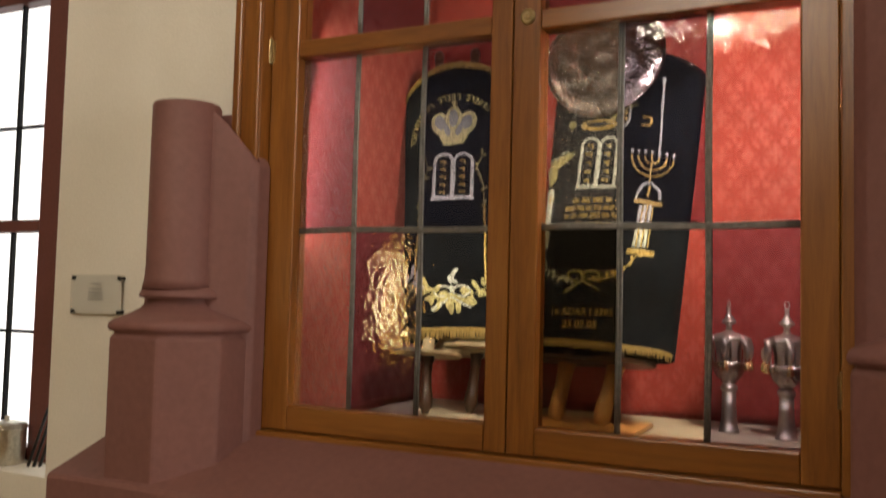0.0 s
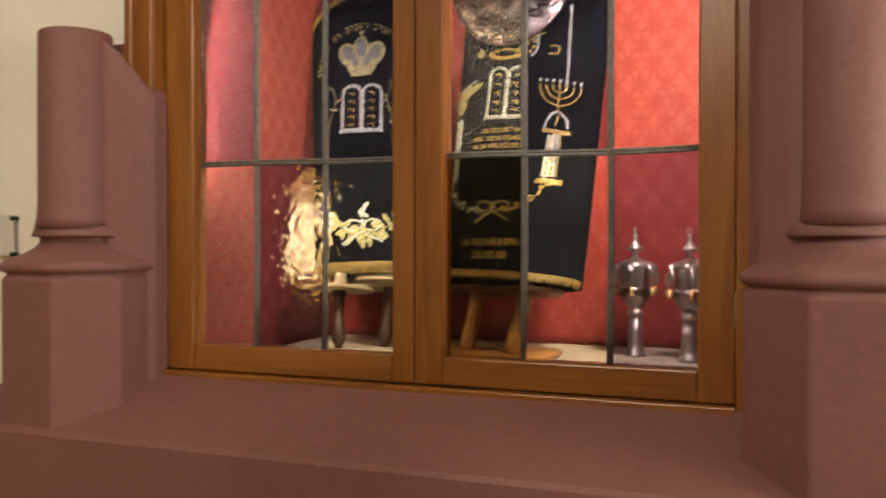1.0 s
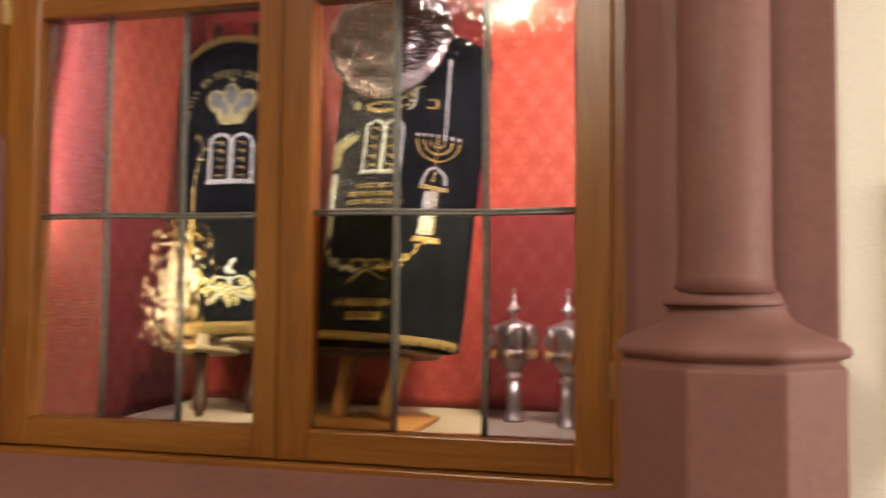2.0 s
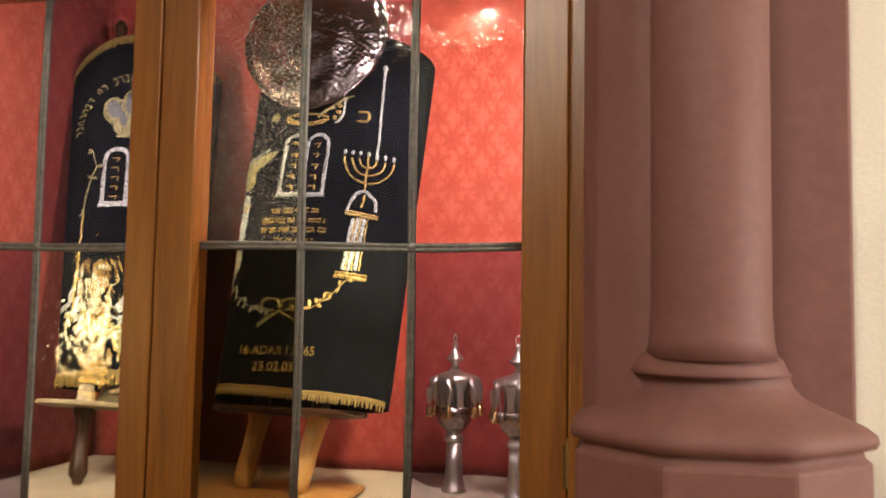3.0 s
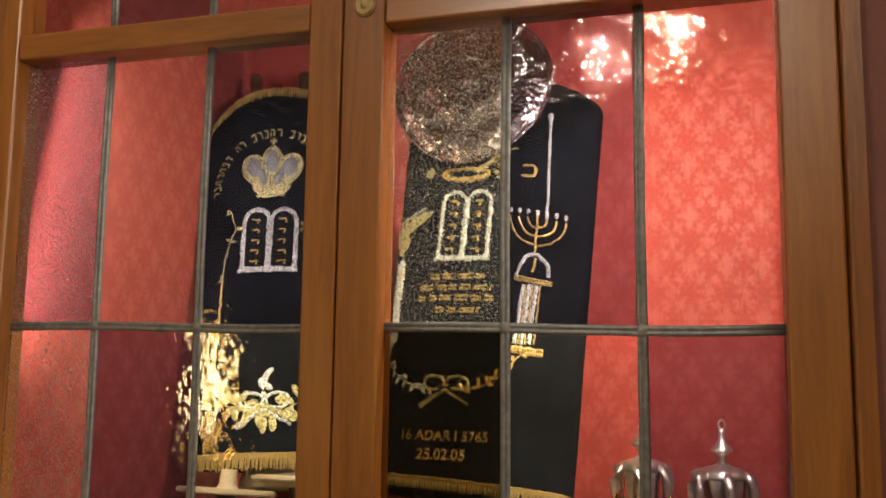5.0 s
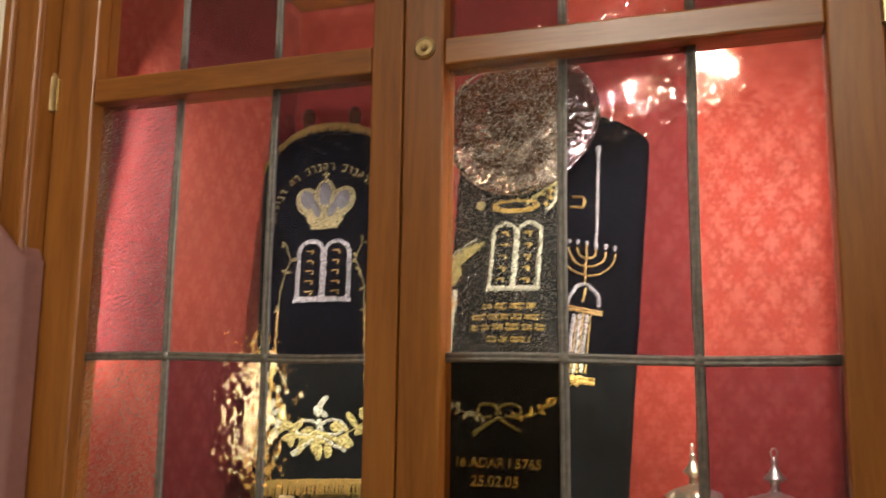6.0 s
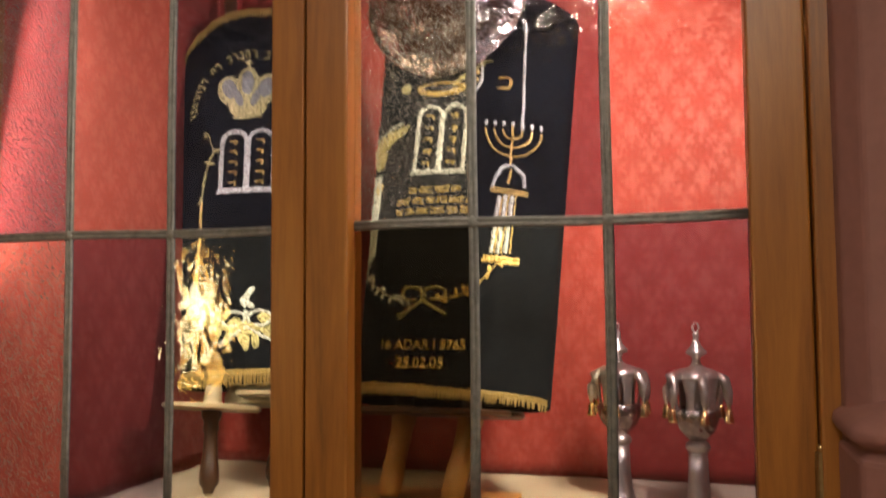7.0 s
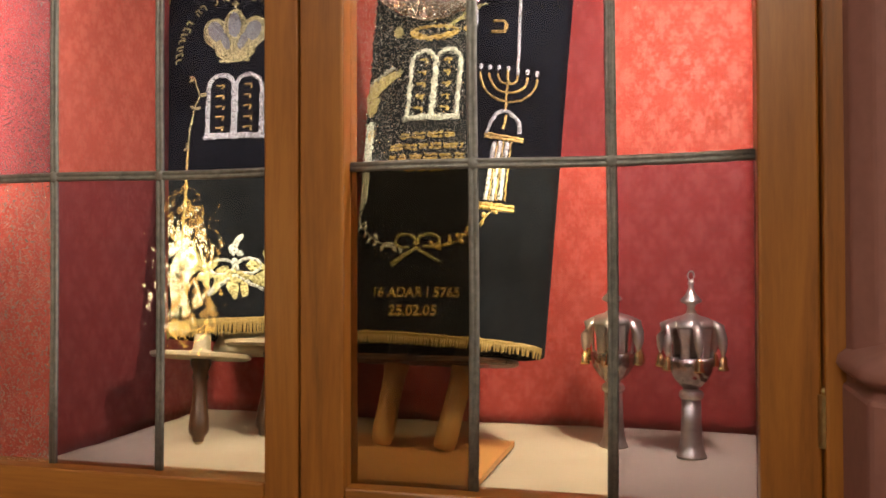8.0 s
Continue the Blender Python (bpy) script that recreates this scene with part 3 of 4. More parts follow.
class Mantle:
    """Torah mantle: an upright cushion-like body; front(u, v) lies on its front face, u across and v up, in metres."""

    def __init__(self, m, a0, a1, b, height, power=2.7, drop=0.055):
        self.m, self.a0, self.a1, self.b, self.h, self.n, self.drop = m, a0, a1, b, height, power, drop

    def half(self, v):
        return self.a0 + (self.a1 - self.a0) * v / self.h

    def fold(self, u, v):
        return 0.0035 * noise.noise(Vector((u * 14, v * 3.5, 1.7))) + 0.0022 * noise.noise(Vector((u * 30, v * 9, 5)))

    def front(self, u, v, out=0.002):
        a = self.half(v)
        k = max(0.0, 1 - abs(min(0.999, abs(u) / a)) ** self.n) ** (1 / self.n)
        return Vector((u, -self.b * k - out - self.fold(u, v), v))

    def crown(self, u):
        """Height of the top edge: a low arch."""
        return self.h - self.drop * (abs(u) / self.a1) ** 2.2

    def body(self):
        bm = bmesh.new()
        seg, lev = 96, 48
        rings = []
        for j in range(lev + 1):
            v0 = j / lev
            ring = []
            for i in range(seg):
                th = 2 * math.pi * i / seg
                c, s = math.cos(th), math.sin(th)
                a = self.half(v0 * self.h)
                x = a * math.copysign(abs(c) ** (2 / self.n), c)
                y = self.b * math.copysign(abs(s) ** (2 / self.n), s)
                top = self.crown(x)
                v = v0 * top
                f = self.fold(x, v)
                ring.append(bm.verts.new((x, y + (-f if y < 0 else f), v)))
            rings.append(ring)
        for p, q in zip(rings, rings[1:]):
            for i in range(seg):
                bm.faces.new((p[i], p[(i + 1) % seg], q[(i + 1) % seg], q[i]))
        # gathered flat top
        last = rings[-1]
        for k in (0.85, 0.5):
            nxt = [bm.verts.new((v.co.x * k, v.co.y * k, self.crown(v.co.x * k) + 0.006)) for v in rings[-1]]
            for i in range(seg):
                bm.faces.new((last[i], last[(i + 1) % seg], nxt[(i + 1) % seg], nxt[i]))
            last = nxt
        bm.faces.new(last)
        return bm

    def thread(self, lines, r, jitter=0.0012, bm=None):
        """Raised couched thread along lines of (u, v)."""
        bm = bm or bmesh.new()
        for ln in lines:
            pts = []
            for (u0, v0), (u1, v1) in zip(ln, ln[1:]):
                d = math.hypot(u1 - u0, v1 - v0)
                k = max(1, int(d / 0.006))
                for i in range(k):
                    pts.append((u0 + (u1 - u0) * i / k, v0 + (v1 - v0) * i / k))
            pts.append(ln[-1])
            rows = []
            for i, (u, v) in enumerate(pts):
                a, b = pts[max(i - 1, 0)], pts[min(i + 1, len(pts) - 1)]
                du, dv = b[0] - a[0], b[1] - a[1]
                l = math.hypot(du, dv) or 1
                nu, nv = -dv / l, du / l
                u += random.uniform(-jitter, jitter)
                v += random.uniform(-jitter, jitter)
                w = r * random.uniform(0.8, 1.2)
                rows.append([bm.verts.new(self.front(u + nu * w * s, v + nv * w * s, o)) for s, o in ((-1, 0.0005), (-0.55, 0.003), (0.55, 0.003), (1, 0.0005))])
            for p, q in zip(rows, rows[1:]):
                for i in range(3):
                    bm.faces.new((p[i], p[i + 1], q[i + 1], q[i]))
        return bm

    def patch(self, u, v, ru, rv, turn=0.0, bm=None, seg=10):
        """A small raised oval of satin stitch."""
        bm = bm or bmesh.new()
        c, s = math.cos(turn), math.sin(turn)
        mid = bm.verts.new(self.front(u, v, 0.0045))
        ring = []
        for i in range(seg):
            t = 2 * math.pi * i / seg
            k = random.uniform(0.85, 1.1)
            x, y = ru * math.cos(t) * k, rv * math.sin(t) * k
            ring.append(bm.verts.new(self.front(u + c * x - s * y, v + s * x + c * y, 0.001)))
        for i in range(seg):
            bm.faces.new((ring[i], ring[(i + 1) % seg], mid))
        return bm

    def lettering(self, text, u, v, size, bm=None):
        """Embroidered words laid on the front face."""
        cu = bpy.data.curves.new("words", "FONT")
        cu.body, cu.size, cu.align_x, cu.offset = text, size, "CENTER", 0.0004
        tmp = bpy.data.objects.new("words", cu)
        me = tmp.to_mesh()
        bm = bm or bmesh.new()
        b2 = bmesh.new()
        b2.from_mesh(me)
        tmp.to_mesh_clear()
        bpy.data.objects.remove(tmp)
        bmesh.ops.triangulate(b2, faces=list(b2.faces))
        for w in b2.verts:
            w.co = self.front(u + w.co.x, v + w.co.y, 0.003)
        bmesh.ops.solidify(b2, geom=list(b2.faces), thickness=-0.0015)
        out = bpy.data.meshes.new("words")
        b2.to_mesh(out)
        b2.free()
        bm.from_mesh(out)
        return bm

    def fringe(self, v_of_u, length, bm=None, u0=None, u1=None, step=0.0042):
        bm = bm or bmesh.new()
        a = self.half(0)
        u0, u1 = (-a * 0.985 if u0 is None else u0), (a * 0.985 if u1 is None else u1)
        k = int((u1 - u0) / step)
        for i in range(k + 1):
            u = u0 + (u1 - u0) * i / k
            v = v_of_u(u)
            sway = random.uniform(-0.002, 0.002)
            ln = length * random.uniform(0.8, 1.1)
            top, end = self.front(u, v, 0.003), self.front(u + sway, v - ln, 0.004 + random.uniform(0, 0.003))
            tube([top, (top + end) / 2 + Vector((sway / 2, -0.001, 0)), end], 0.0016, 4, bm=bm, radii=[0.0016, 0.0021, 0.0013])
        return bm

    def braid(self, v_of_u, w, bm=None, u0=None, u1=None):
        a = self.half(0)
        u0, u1 = (-a * 0.99 if u0 is None else u0), (a * 0.99 if u1 is None else u1)
        pts = [(u, v_of_u(u)) for u in np.linspace(u0, u1, 60)]
        return self.thread([pts], w, 0.0006, bm=bm)


def arc(cu, cv, r, a0, a1, k=14, sq=1.0):
    return [(cu + r * math.cos(radians(a0 + (a1 - a0) * i / k)), cv + sq * r * math.sin(radians(a0 + (a1 - a0) * i / k))) for i in range(k + 1)]


def tablets(mt, u0, u1, v0, v1, parent, outline=0.0042):
    """Two round-topped tablets in outline, with columns of short strokes."""
    mid, r = (u0 + u1) / 2, (u1 - u0) / 4
    lines = []
    for cu in (u0 + r, u1 - r):
        k = r * 0.94
        lines.append([(cu - k, v0), (cu - k, v1 - r), *arc(cu, v1 - r, k, 180, 0), (cu + k, v1 - r), (cu + k, v0), (cu - k, v0)])
    lines.append([(u0 - 0.006, v0 - 0.003), (u1 + 0.006, v0 - 0.003)])
    part("embroidered_tablets", mt.thread(lines, outline), SILVERTHREAD, parent, "silver-thread tablets", smooth=True)
    marks = []
    for cu in (u0 + r, u1 - r):
        n = 5
        for i in range(n):
            v = v0 + (v1 - r * 0.6 - v0) * (i + 0.7) / n
            marks.append([(cu - r * 0.34, v), (cu + r * random.uniform(0.1, 0.35), v + 0.001)])
            marks.append([(cu + r * 0.2, v), (cu + r * random.uniform(0.0, 0.3), v - 0.009)])
    tagged(part("tablet_marks", mt.thread(marks, 0.0020), GOLDTHREAD, parent, smooth=True), kind="stuff")


def sprig(mt, pts, parent, material, leaf=0.010, name="embroidered_garland"):
    """Leaves and buds set along a curved stem."""
    bm = mt.thread([pts], 0.0013)
    for i, (u, v) in enumerate(pts):
        for sgn in (-1, 1):
            a = random.uniform(0, math.pi)
            mt.patch(u + sgn * leaf * 0.7 * math.cos(a), v + sgn * leaf * 0.7 * math.sin(a) + 0.002, leaf * random.uniform(0.5, 0.85), leaf * 0.33, a, bm=bm)
    return part(name, bm, material, parent, smooth=True)


def bow(mt, u, v, s, parent, material, name="embroidered_bow"):
    lines = [arc(u - s * 0.55, v + s * 0.32, s * 0.5, -30, 300, sq=0.62), arc(u + s * 0.55, v + s * 0.32, s * 0.5, 210, -120, sq=0.62),
             [(u, v), (u - s * 0.6, v - s * 0.38), (u - s * 1.15, v - s * 0.72)], [(u, v), (u + s * 0.6, v - s * 0.38), (u + s * 1.15, v - s * 0.66)],
             [(u - s * 0.05, v - s * 0.05), (u - s * 0.65, v - s * 0.48), (u - s * 1.1, v - s * 0.82)]]
    return part(name, mt.thread(lines, 0.0032), material, parent, smooth=True)


def roller(x, lean_top, dark, parent, z_disc, z_foot, disc_r, m_inv, disc_mat, y, x_foot, y_foot):
    """A scroll roller: end disc and turned handle that stands on the floor."""
    wood = DARKWOOD if dark else PALEWOOD
    top, foot = Vector((x, y, z_disc)), Vector((x_foot, y_foot, z_foot))
    ln = (top - foot).length
    prof = [(0.010, 0.0), (0.0115, 0.004), (0.012, 0.010), (0.019, 0.018), (0.0205, 0.03), (0.019, 0.05), (0.0155, 0.075), (0.0135, ln * 0.72), (0.017, ln * 0.78), (0.0145, ln * 0.84), (0.021, ln * 0.93), (0.021, ln)]
    if not dark:
        prof = [(0.013, 0.0), (0.018, 0.005), (0.0215, 0.02), (0.0215, 0.05), (0.0195, ln * 0.5), (0.021, ln * 0.85), (0.024, ln * 0.95), (0.024, ln)]
    rot = (top - foot).to_track_quat("Z", "Y").to_matrix().to_4x4()
    mm = m_inv @ Matrix.Translation(foot) @ rot
    bm = lathe(prof, 20)
    bmesh.ops.transform(bm, matrix=mm, verts=bm.verts)
    h = part("roller_handle", bm, wood, parent, "dark turned wooden handle" if dark else "pale turned wooden handle", smooth=True)
    bm = lathe([(disc_r * 0.94, 0.0), (disc_r, 0.003), (disc_r, 0.009), (disc_r * 0.96, 0.012), (0.022, 0.013), (0.018, 0.02), (0.016, 0.05)], 40)
    bmesh.ops.transform(bm, matrix=m_inv @ Matrix.Translation(top) @ pose(0, 0, 0, -9.5), verts=bm.verts)
    part("roller_disc", bm, disc_mat, parent, "flat round wooden disc", smooth=False)
    if dark:
        bm = lathe([(0.004, -0.006), (0.0075, -0.004), (0.0085, 0.004), (0.006, 0.008)], 14)
        bmesh.ops.transform(bm, matrix=mm, verts=bm.verts)
        part("handle_tip", bm, IVORY, h, "pale bone tip", smooth=True)


# ---- scroll with crown and tablets
lean_l = math.degrees(math.atan(0.21))
ML = pose(-0.982, 2.45, 1.458, -lean_l, -2.0, 13)
ml = Mantle(ML, 0.158, 0.188, 0.085, 0.875, 2.3, 0.095)
left = tagged(holder("torah_scroll", ML), "scroll in navy velvet mantle with crown embroidery, leaning back", "torah scroll", "scrolls in the cabinet")
part("mantle", ml.body(), VELVET, left, "navy-black velvet mantle", smooth=True)
part("top_fringe", ml.fringe(lambda u: ml.crown(u) - 0.004, 0.022, bm=ml.braid(lambda u: ml.crown(u) - 0.006, 0.006, u0=-0.186, u1=0.186), u0=-0.186, u1=0.186), FRINGE, left, "gold fringe")
part("bottom_fringe", ml.fringe(lambda u: 0.018, 0.026, bm=ml.braid(lambda u: 0.021, 0.007)), FRINGE, left, "gold fringe")
tablets(ml, -0.066, 0.055, 0.424, 0.566, left, 0.0052)
# a flared crown: five petals over a tapering bowl, with a small cross-bar knob on top
cr = -0.009
PETALS = ((-0.042, 0.666, 0.026, 0.036, 0.30), (0.042, 0.666, 0.026, 0.036, -0.30), (0, 0.678, 0.023, 0.042, 0), (-0.020, 0.642, 0.015, 0.030, 0.35), (0.020, 0.642, 0.015, 0.030, -0.35))
bm = bmesh.new()
for du, dv, ru, rv, tn in PETALS + ((0, 0.612, 0.040, 0.020, 0), (-0.022, 0.630, 0.026, 0.026, 0.6), (0.022, 0.630, 0.026, 0.026, -0.6)):
    ml.patch(cr + du, dv, ru, rv, tn, bm=bm, seg=16)
crown = part("embroidered_crown", bm, PALEGOLD, left, "pale gold embroidered crown", smooth=True)
bm = bmesh.new()
for du, dv, ru, rv, tn in PETALS:
    ml.patch(cr + du, dv + 0.002, ru * 0.66, rv * 0.74, tn, bm=bm)
for v in bm.verts:
    v.co.y -= 0.004
part("crown_stones", bm, BLUETHREAD, crown, "grey-blue inner petals", smooth=True)
rims = []
for du, dv, ru, rv, tn in PETALS:
    c_, s_ = math.cos(tn), math.sin(tn)
    rims.append([(cr + du + c_ * ru * math.cos(q) - s_ * rv * math.sin(q), dv + s_ * ru * math.cos(q) + c_ * rv * math.sin(q)) for q in np.linspace(0, 2 * math.pi, 18)])
rims += [[(cr, 0.722), (cr, 0.742)], [(cr - 0.008, 0.735), (cr + 0.008, 0.735)], [(cr - 0.034, 0.598), (cr + 0.034, 0.598)], [(cr - 0.030, 0.606), (cr + 0.030, 0.606)]]
part("crown_outline", ml.thread(rims, 0.0030), PALEGOLD, crown, smooth=True)
# an arched line of lettering, too small to read: short strokes
marks = []
for i in range(30):
    a = radians(184 - 184 * i / 29)
    if i in (7, 10, 16, 23):
        continue
    u, v = -0.004 + 0.128 * math.cos(a), 0.616 + 0.130 * math.sin(a)
    tu, tv, ru, rv = math.sin(a), -math.cos(a), math.cos(a), math.sin(a)
    w, h = random.uniform(0.007, 0.010), 0.017
    marks.append([(u + ru * h, v + rv * h), (u + ru * h + tu * w, v + rv * h + tv * w)])
    marks.append([(u + ru * h + tu * w, v + rv * h + tv * w), (u + tu * w, v + tv * w)])
    if i % 3:
        marks.append([(u, v), (u + tu * w, v + tv * w)] if i % 2 else [(u, v), (u + ru * h * 0.6, v + rv * h * 0.6)])
tagged(part("arched_lettering", ml.thread(marks, 0.0021), PALEGOLD, left, "row of small gold strokes", smooth=True), kind="stuff")
for s in (-1, 1):
    base = -0.008 + s * 0.088
    sprig(ml, [(base + s * 0.012, 0.40), (base + s * 0.010, 0.45), (base, 0.49), (base - s * 0.012, 0.52), (base + s * 0.002, 0.56)], left, PALEGOLD, 0.011, "embroidered_branch")
    part("side_braid", ml.thread([[(base + s * 0.012, 0.40), (base + s * 0.016, 0.30), (base + s * 0.020, 0.20), (base + s * 0.020, 0.17)]], 0.0030, 0.002), GOLDTHREAD, left, smooth=True)
bow(ml, 0.004, 0.118, 0.052, left, SILVERTHREAD)
sprig(ml, [(-0.105 + 0.22 * i / 14, 0.100 + 0.055 * abs(i / 7 - 1) ** 1.4) for i in range(15)], left, PALEGOLD, 0.026)
sprig(ml, [(-0.125 + 0.012 * i, 0.185 - 0.014 * i) for i in range(4)], left, SILVERTHREAD, 0.024)
sprig(ml, [(0.0, 0.155), (0.0, 0.17), (0.0, 0.185)], left, SILVERTHREAD, 0.02)
inv_l = ML.inverted()
roller(-1.020, 0, True, left, 1.419, 1.258, 0.100, inv_l, IVORY, 2.345, -1.005, 2.310)
roller(-0.905, 0, True, left, 1.436, 1.258, 0.100, inv_l, IVORY, 2.44, -0.910, 2.405)
for x in (-0.085, 0.035):
    bm = lathe([(0.014, 0), (0.016, 0.02), (0.012, 0.035), (0.015, 0.06), (0.017, 0.08), (0.010, 0.095)], 16, (x, 0, 0.865))
    part("upper_handle", bm, DARKWOOD, left, "dark turned wooden handle", smooth=True)
bm = lathe([(0.012, 0.0), (0.012, 0.05)], 14, (-0.03, -0.03, -0.045))
part("roller_stem", bm, IVORY, left, smooth=True)
bm = lathe([(0.118, -0.040), (0.121, -0.036), (0.121, -0.02), (0.11, 0.0)], 32, (0.06, 0, 0.0), squash=(1, 0.55))
part("parchment_roll", bm, IVORY, left, "cream parchment edge of the roll", smooth=True)

# ---- scroll with lampstands and date
lean_r = math.degrees(math.atan(0.30))
MR = pose(-0.503, 2.330, 1.445, -lean_r, 0.6, 0)
mr = Mantle(MR, 0.187, 0.213, 0.072, 0.87)
right = tagged(holder("torah_scroll", MR), "scroll in navy velvet mantle with lampstand embroidery and date", "torah scroll", "scrolls in the cabinet")
part("mantle", mr.body(), VELVET, right, "navy-black velvet mantle", smooth=True)
low = lambda u: 0.012 - 0.05 * u
part("bottom_fringe", mr.fringe(low, 0.016, bm=mr.braid(lambda u: low(u) + 0.002, 0.006)), FRINGE, right, "gold fringe")
tablets(mr, -0.098, 0.006, 0.452, 0.600, right)


def lampstand(u, flip, parent):
    """Seven-branched lamp over a small arched gate on a column."""
    f = -1 if flip else 1
    tip = lambda x, y: (x, y - 0.13 * (x - u))
    lines = [[tip(*q) for q in arc(u, 0.536, r, 180, 360, 12, 1.05)] for r in (0.019, 0.037, 0.055)]
    lines += [[(u, 0.545), (u, 0.46)]]
    part("embroidered_lampstand", mr.thread(lines, 0.0022), GOLDTHREAD, parent, "gold-thread seven-branched lamp", smooth=True)
    bm = bmesh.new()
    for k in range(-3, 4):
        mr.patch(u + 0.0183 * k, 0.549 - 0.13 * 0.0183 * k, 0.0042, 0.0065, 0, bm=bm)
    part("lamp_flames", bm, SILVERTHREAD, parent, smooth=True)
    part("embroidered_arch", mr.thread([arc(u - 0.002, 0.412, 0.031, 0, 180, 12, 1.5)], 0.0036, 0.002), SILVERTHREAD, parent, "silver-thread arch", smooth=True)
    part("arch_base", mr.thread([[(u - 0.037, 0.412), (u + 0.036, 0.402)], [(u - 0.037, 0.406), (u + 0.036, 0.396)], [(u - 0.004, 0.42), (u + 0.002, 0.45)]], 0.0028), GOLDTHREAD, parent, smooth=True)
    c = u - 0.008 * f
    part("embroidered_column", mr.thread([[(u - 0.017, 0.395), (c - 0.020, 0.275)], [(u - 0.006, 0.395), (c - 0.007, 0.275)], [(u + 0.006, 0.395), (c + 0.007, 0.275)]], 0.0040), SILVERTHREAD, parent, "silver-thread column", smooth=True)
    part("column_lines", mr.thread([[(u - 0.011, 0.395), (c - 0.013, 0.275)], [(u + 0.014, 0.395), (c + 0.016, 0.275)], [(u, 0.395), (c, 0.275)]], 0.0016), GOLDTHREAD, parent, smooth=True)
    part("column_foot", mr.thread([[(c - 0.034, 0.270), (c + 0.034, 0.264)], [(c - 0.036, 0.262), (c + 0.035, 0.257)]], 0.0042), GOLDTHREAD, parent, smooth=True)


lampstand(0.101, False, right)
# the matching stand on the other side carries a torch
part("embroidered_column", mr.thread([[(-0.190, 0.455), (-0.1865, 0.36), (-0.186, 0.27)], [(-0.182, 0.458), (-0.1800, 0.36), (-0.179, 0.27)], [(-0.174, 0.455), (-0.173, 0.36), (-0.172, 0.28)]], 0.0040), SILVERTHREAD, right, "silver-thread torch handle", smooth=True)
bm = bmesh.new()
for k in range(-3, 4):
    mr.patch(-0.172 + 0.009 * k, 0.524 + 0.005 * k, 0.0075, 0.036, -0.35 - 0.2 * k, bm=bm)
mr.patch(-0.178, 0.492, 0.014, 0.022, -0.2, bm=bm)
part("embroidered_torch", bm, PALEGOLD, right, "pale gold embroidered flame", smooth=True)
part("torch_rim", mr.thread([[(-0.200, 0.545), (-0.170, 0.552), (-0.136, 0.566)]], 0.0024, 0.002), SILVERTHREAD, right, smooth=True)
bm = bmesh.new()
mr.patch(-0.180, 0.425, 0.015, 0.016, 0, bm=bm)
part("torch_knop", bm, GOLDTHREAD, right, smooth=True)
part("small_flower", mr.patch(-0.134, 0.648, 0.012, 0.014), PALEGOLD, right, smooth=True)
part("silver_staff", mr.thread([[(0.119, 0.535), (0.117, 0.65), (0.114, 0.765)]], 0.0030, 0.001, bm=mr.patch(0.114, 0.77, 0.006, 0.012)), SILVERTHREAD, right, "long silver-thread staff", smooth=True)
part("embroidered_letter", mr.thread([[(0.066, 0.655), (0.086, 0.656), (0.091, 0.645), (0.089, 0.632), (0.064, 0.631)]], 0.0032), GOLDTHREAD, right, "gold embroidered letter", smooth=True)
rows = []
for j, (v, a, b) in enumerate(((0.415, -0.105, 0.005), (0.392, -0.125, 0.022), (0.370, -0.125, 0.028), (0.345, -0.09, 0.0))):
    u = a
    while u < b:
        w = random.uniform(0.012, 0.03)
        rows.append([(u, v), (min(u + w, b), v + random.uniform(-0.001, 0.001))])
        rows.append([(u, v - 0.007), (min(u + w, b), v - 0.007)])
        u += w + 0.006
part("dedication_rows", mr.thread(rows, 0.0022, 0.0015), GOLDTHREAD, right, "rows of small gold stitches", smooth=True)
crn = part("small_crown", mr.thread([arc(-0.055, 0.640, 0.050, 0, 360, 24, 0.28), arc(-0.055, 0.642, 0.042, 180, 360, 14, 0.28)], 0.0030), GOLDTHREAD, right, "gold embroidered crown", smooth=True)
ribs = []
for k in range(4):
    ribs.append([(-0.030 + 0.014 * k + 0.040 * q, 0.645 + 0.010 * k + 0.052 * q - 0.030 * q * q) for q in np.linspace(0, 1, 7)])
part("crown_bands", mr.thread(ribs, 0.0026, 0.0018), PALEGOLD, crn, smooth=True)
part("crown_edge", mr.thread([arc(-0.020, 0.668, 0.052, -50, 70, 10)], 0.0030, 0.002), SILVERTHREAD, crn, smooth=True)
bm = bmesh.new()
for q in np.linspace(-0.7, 0.9, 5):
    mr.patch(-0.020 + 0.040 * math.cos(q), 0.668 + 0.040 * math.sin(q), 0.007, 0.005, q, bm=bm)
part("crown_beads", bm, GOLDTHREAD, crn, smooth=True)
for s in (-1, 1):
    n = 7
    sprig(mr, [(-0.052 + s * (0.035 + 0.105 * i / n), 0.184 + 0.072 * (i / n) ** 2) for i in range(n + 1)], right, SILVERTHREAD if s < 0 else GOLDTHREAD, 0.0115)
bow(mr, -0.052, 0.184, 0.042, right, PALEGOLD)
bm = mr.lettering("16 ADAR I 5765", -0.046, 0.088, 0.0255)
part("date_lettering", bm, GOLDTHREAD, right, "gold embroidered date")
bm = mr.lettering("25.02.05", -0.047, 0.053, 0.0275)
part("date_lettering", bm, GOLDTHREAD, right, "gold embroidered date")
inv_r = MR.inverted()
roller(-0.600, 0, False, right, 1.422, 1.272, 0.10, inv_r, DARKWOOD, 2.345, -0.622, 2.312)
roller(-0.465, 0, False, right, 1.422, 1.272, 0.10, inv_r, DARKWOOD, 2.335, -0.495, 2.29)


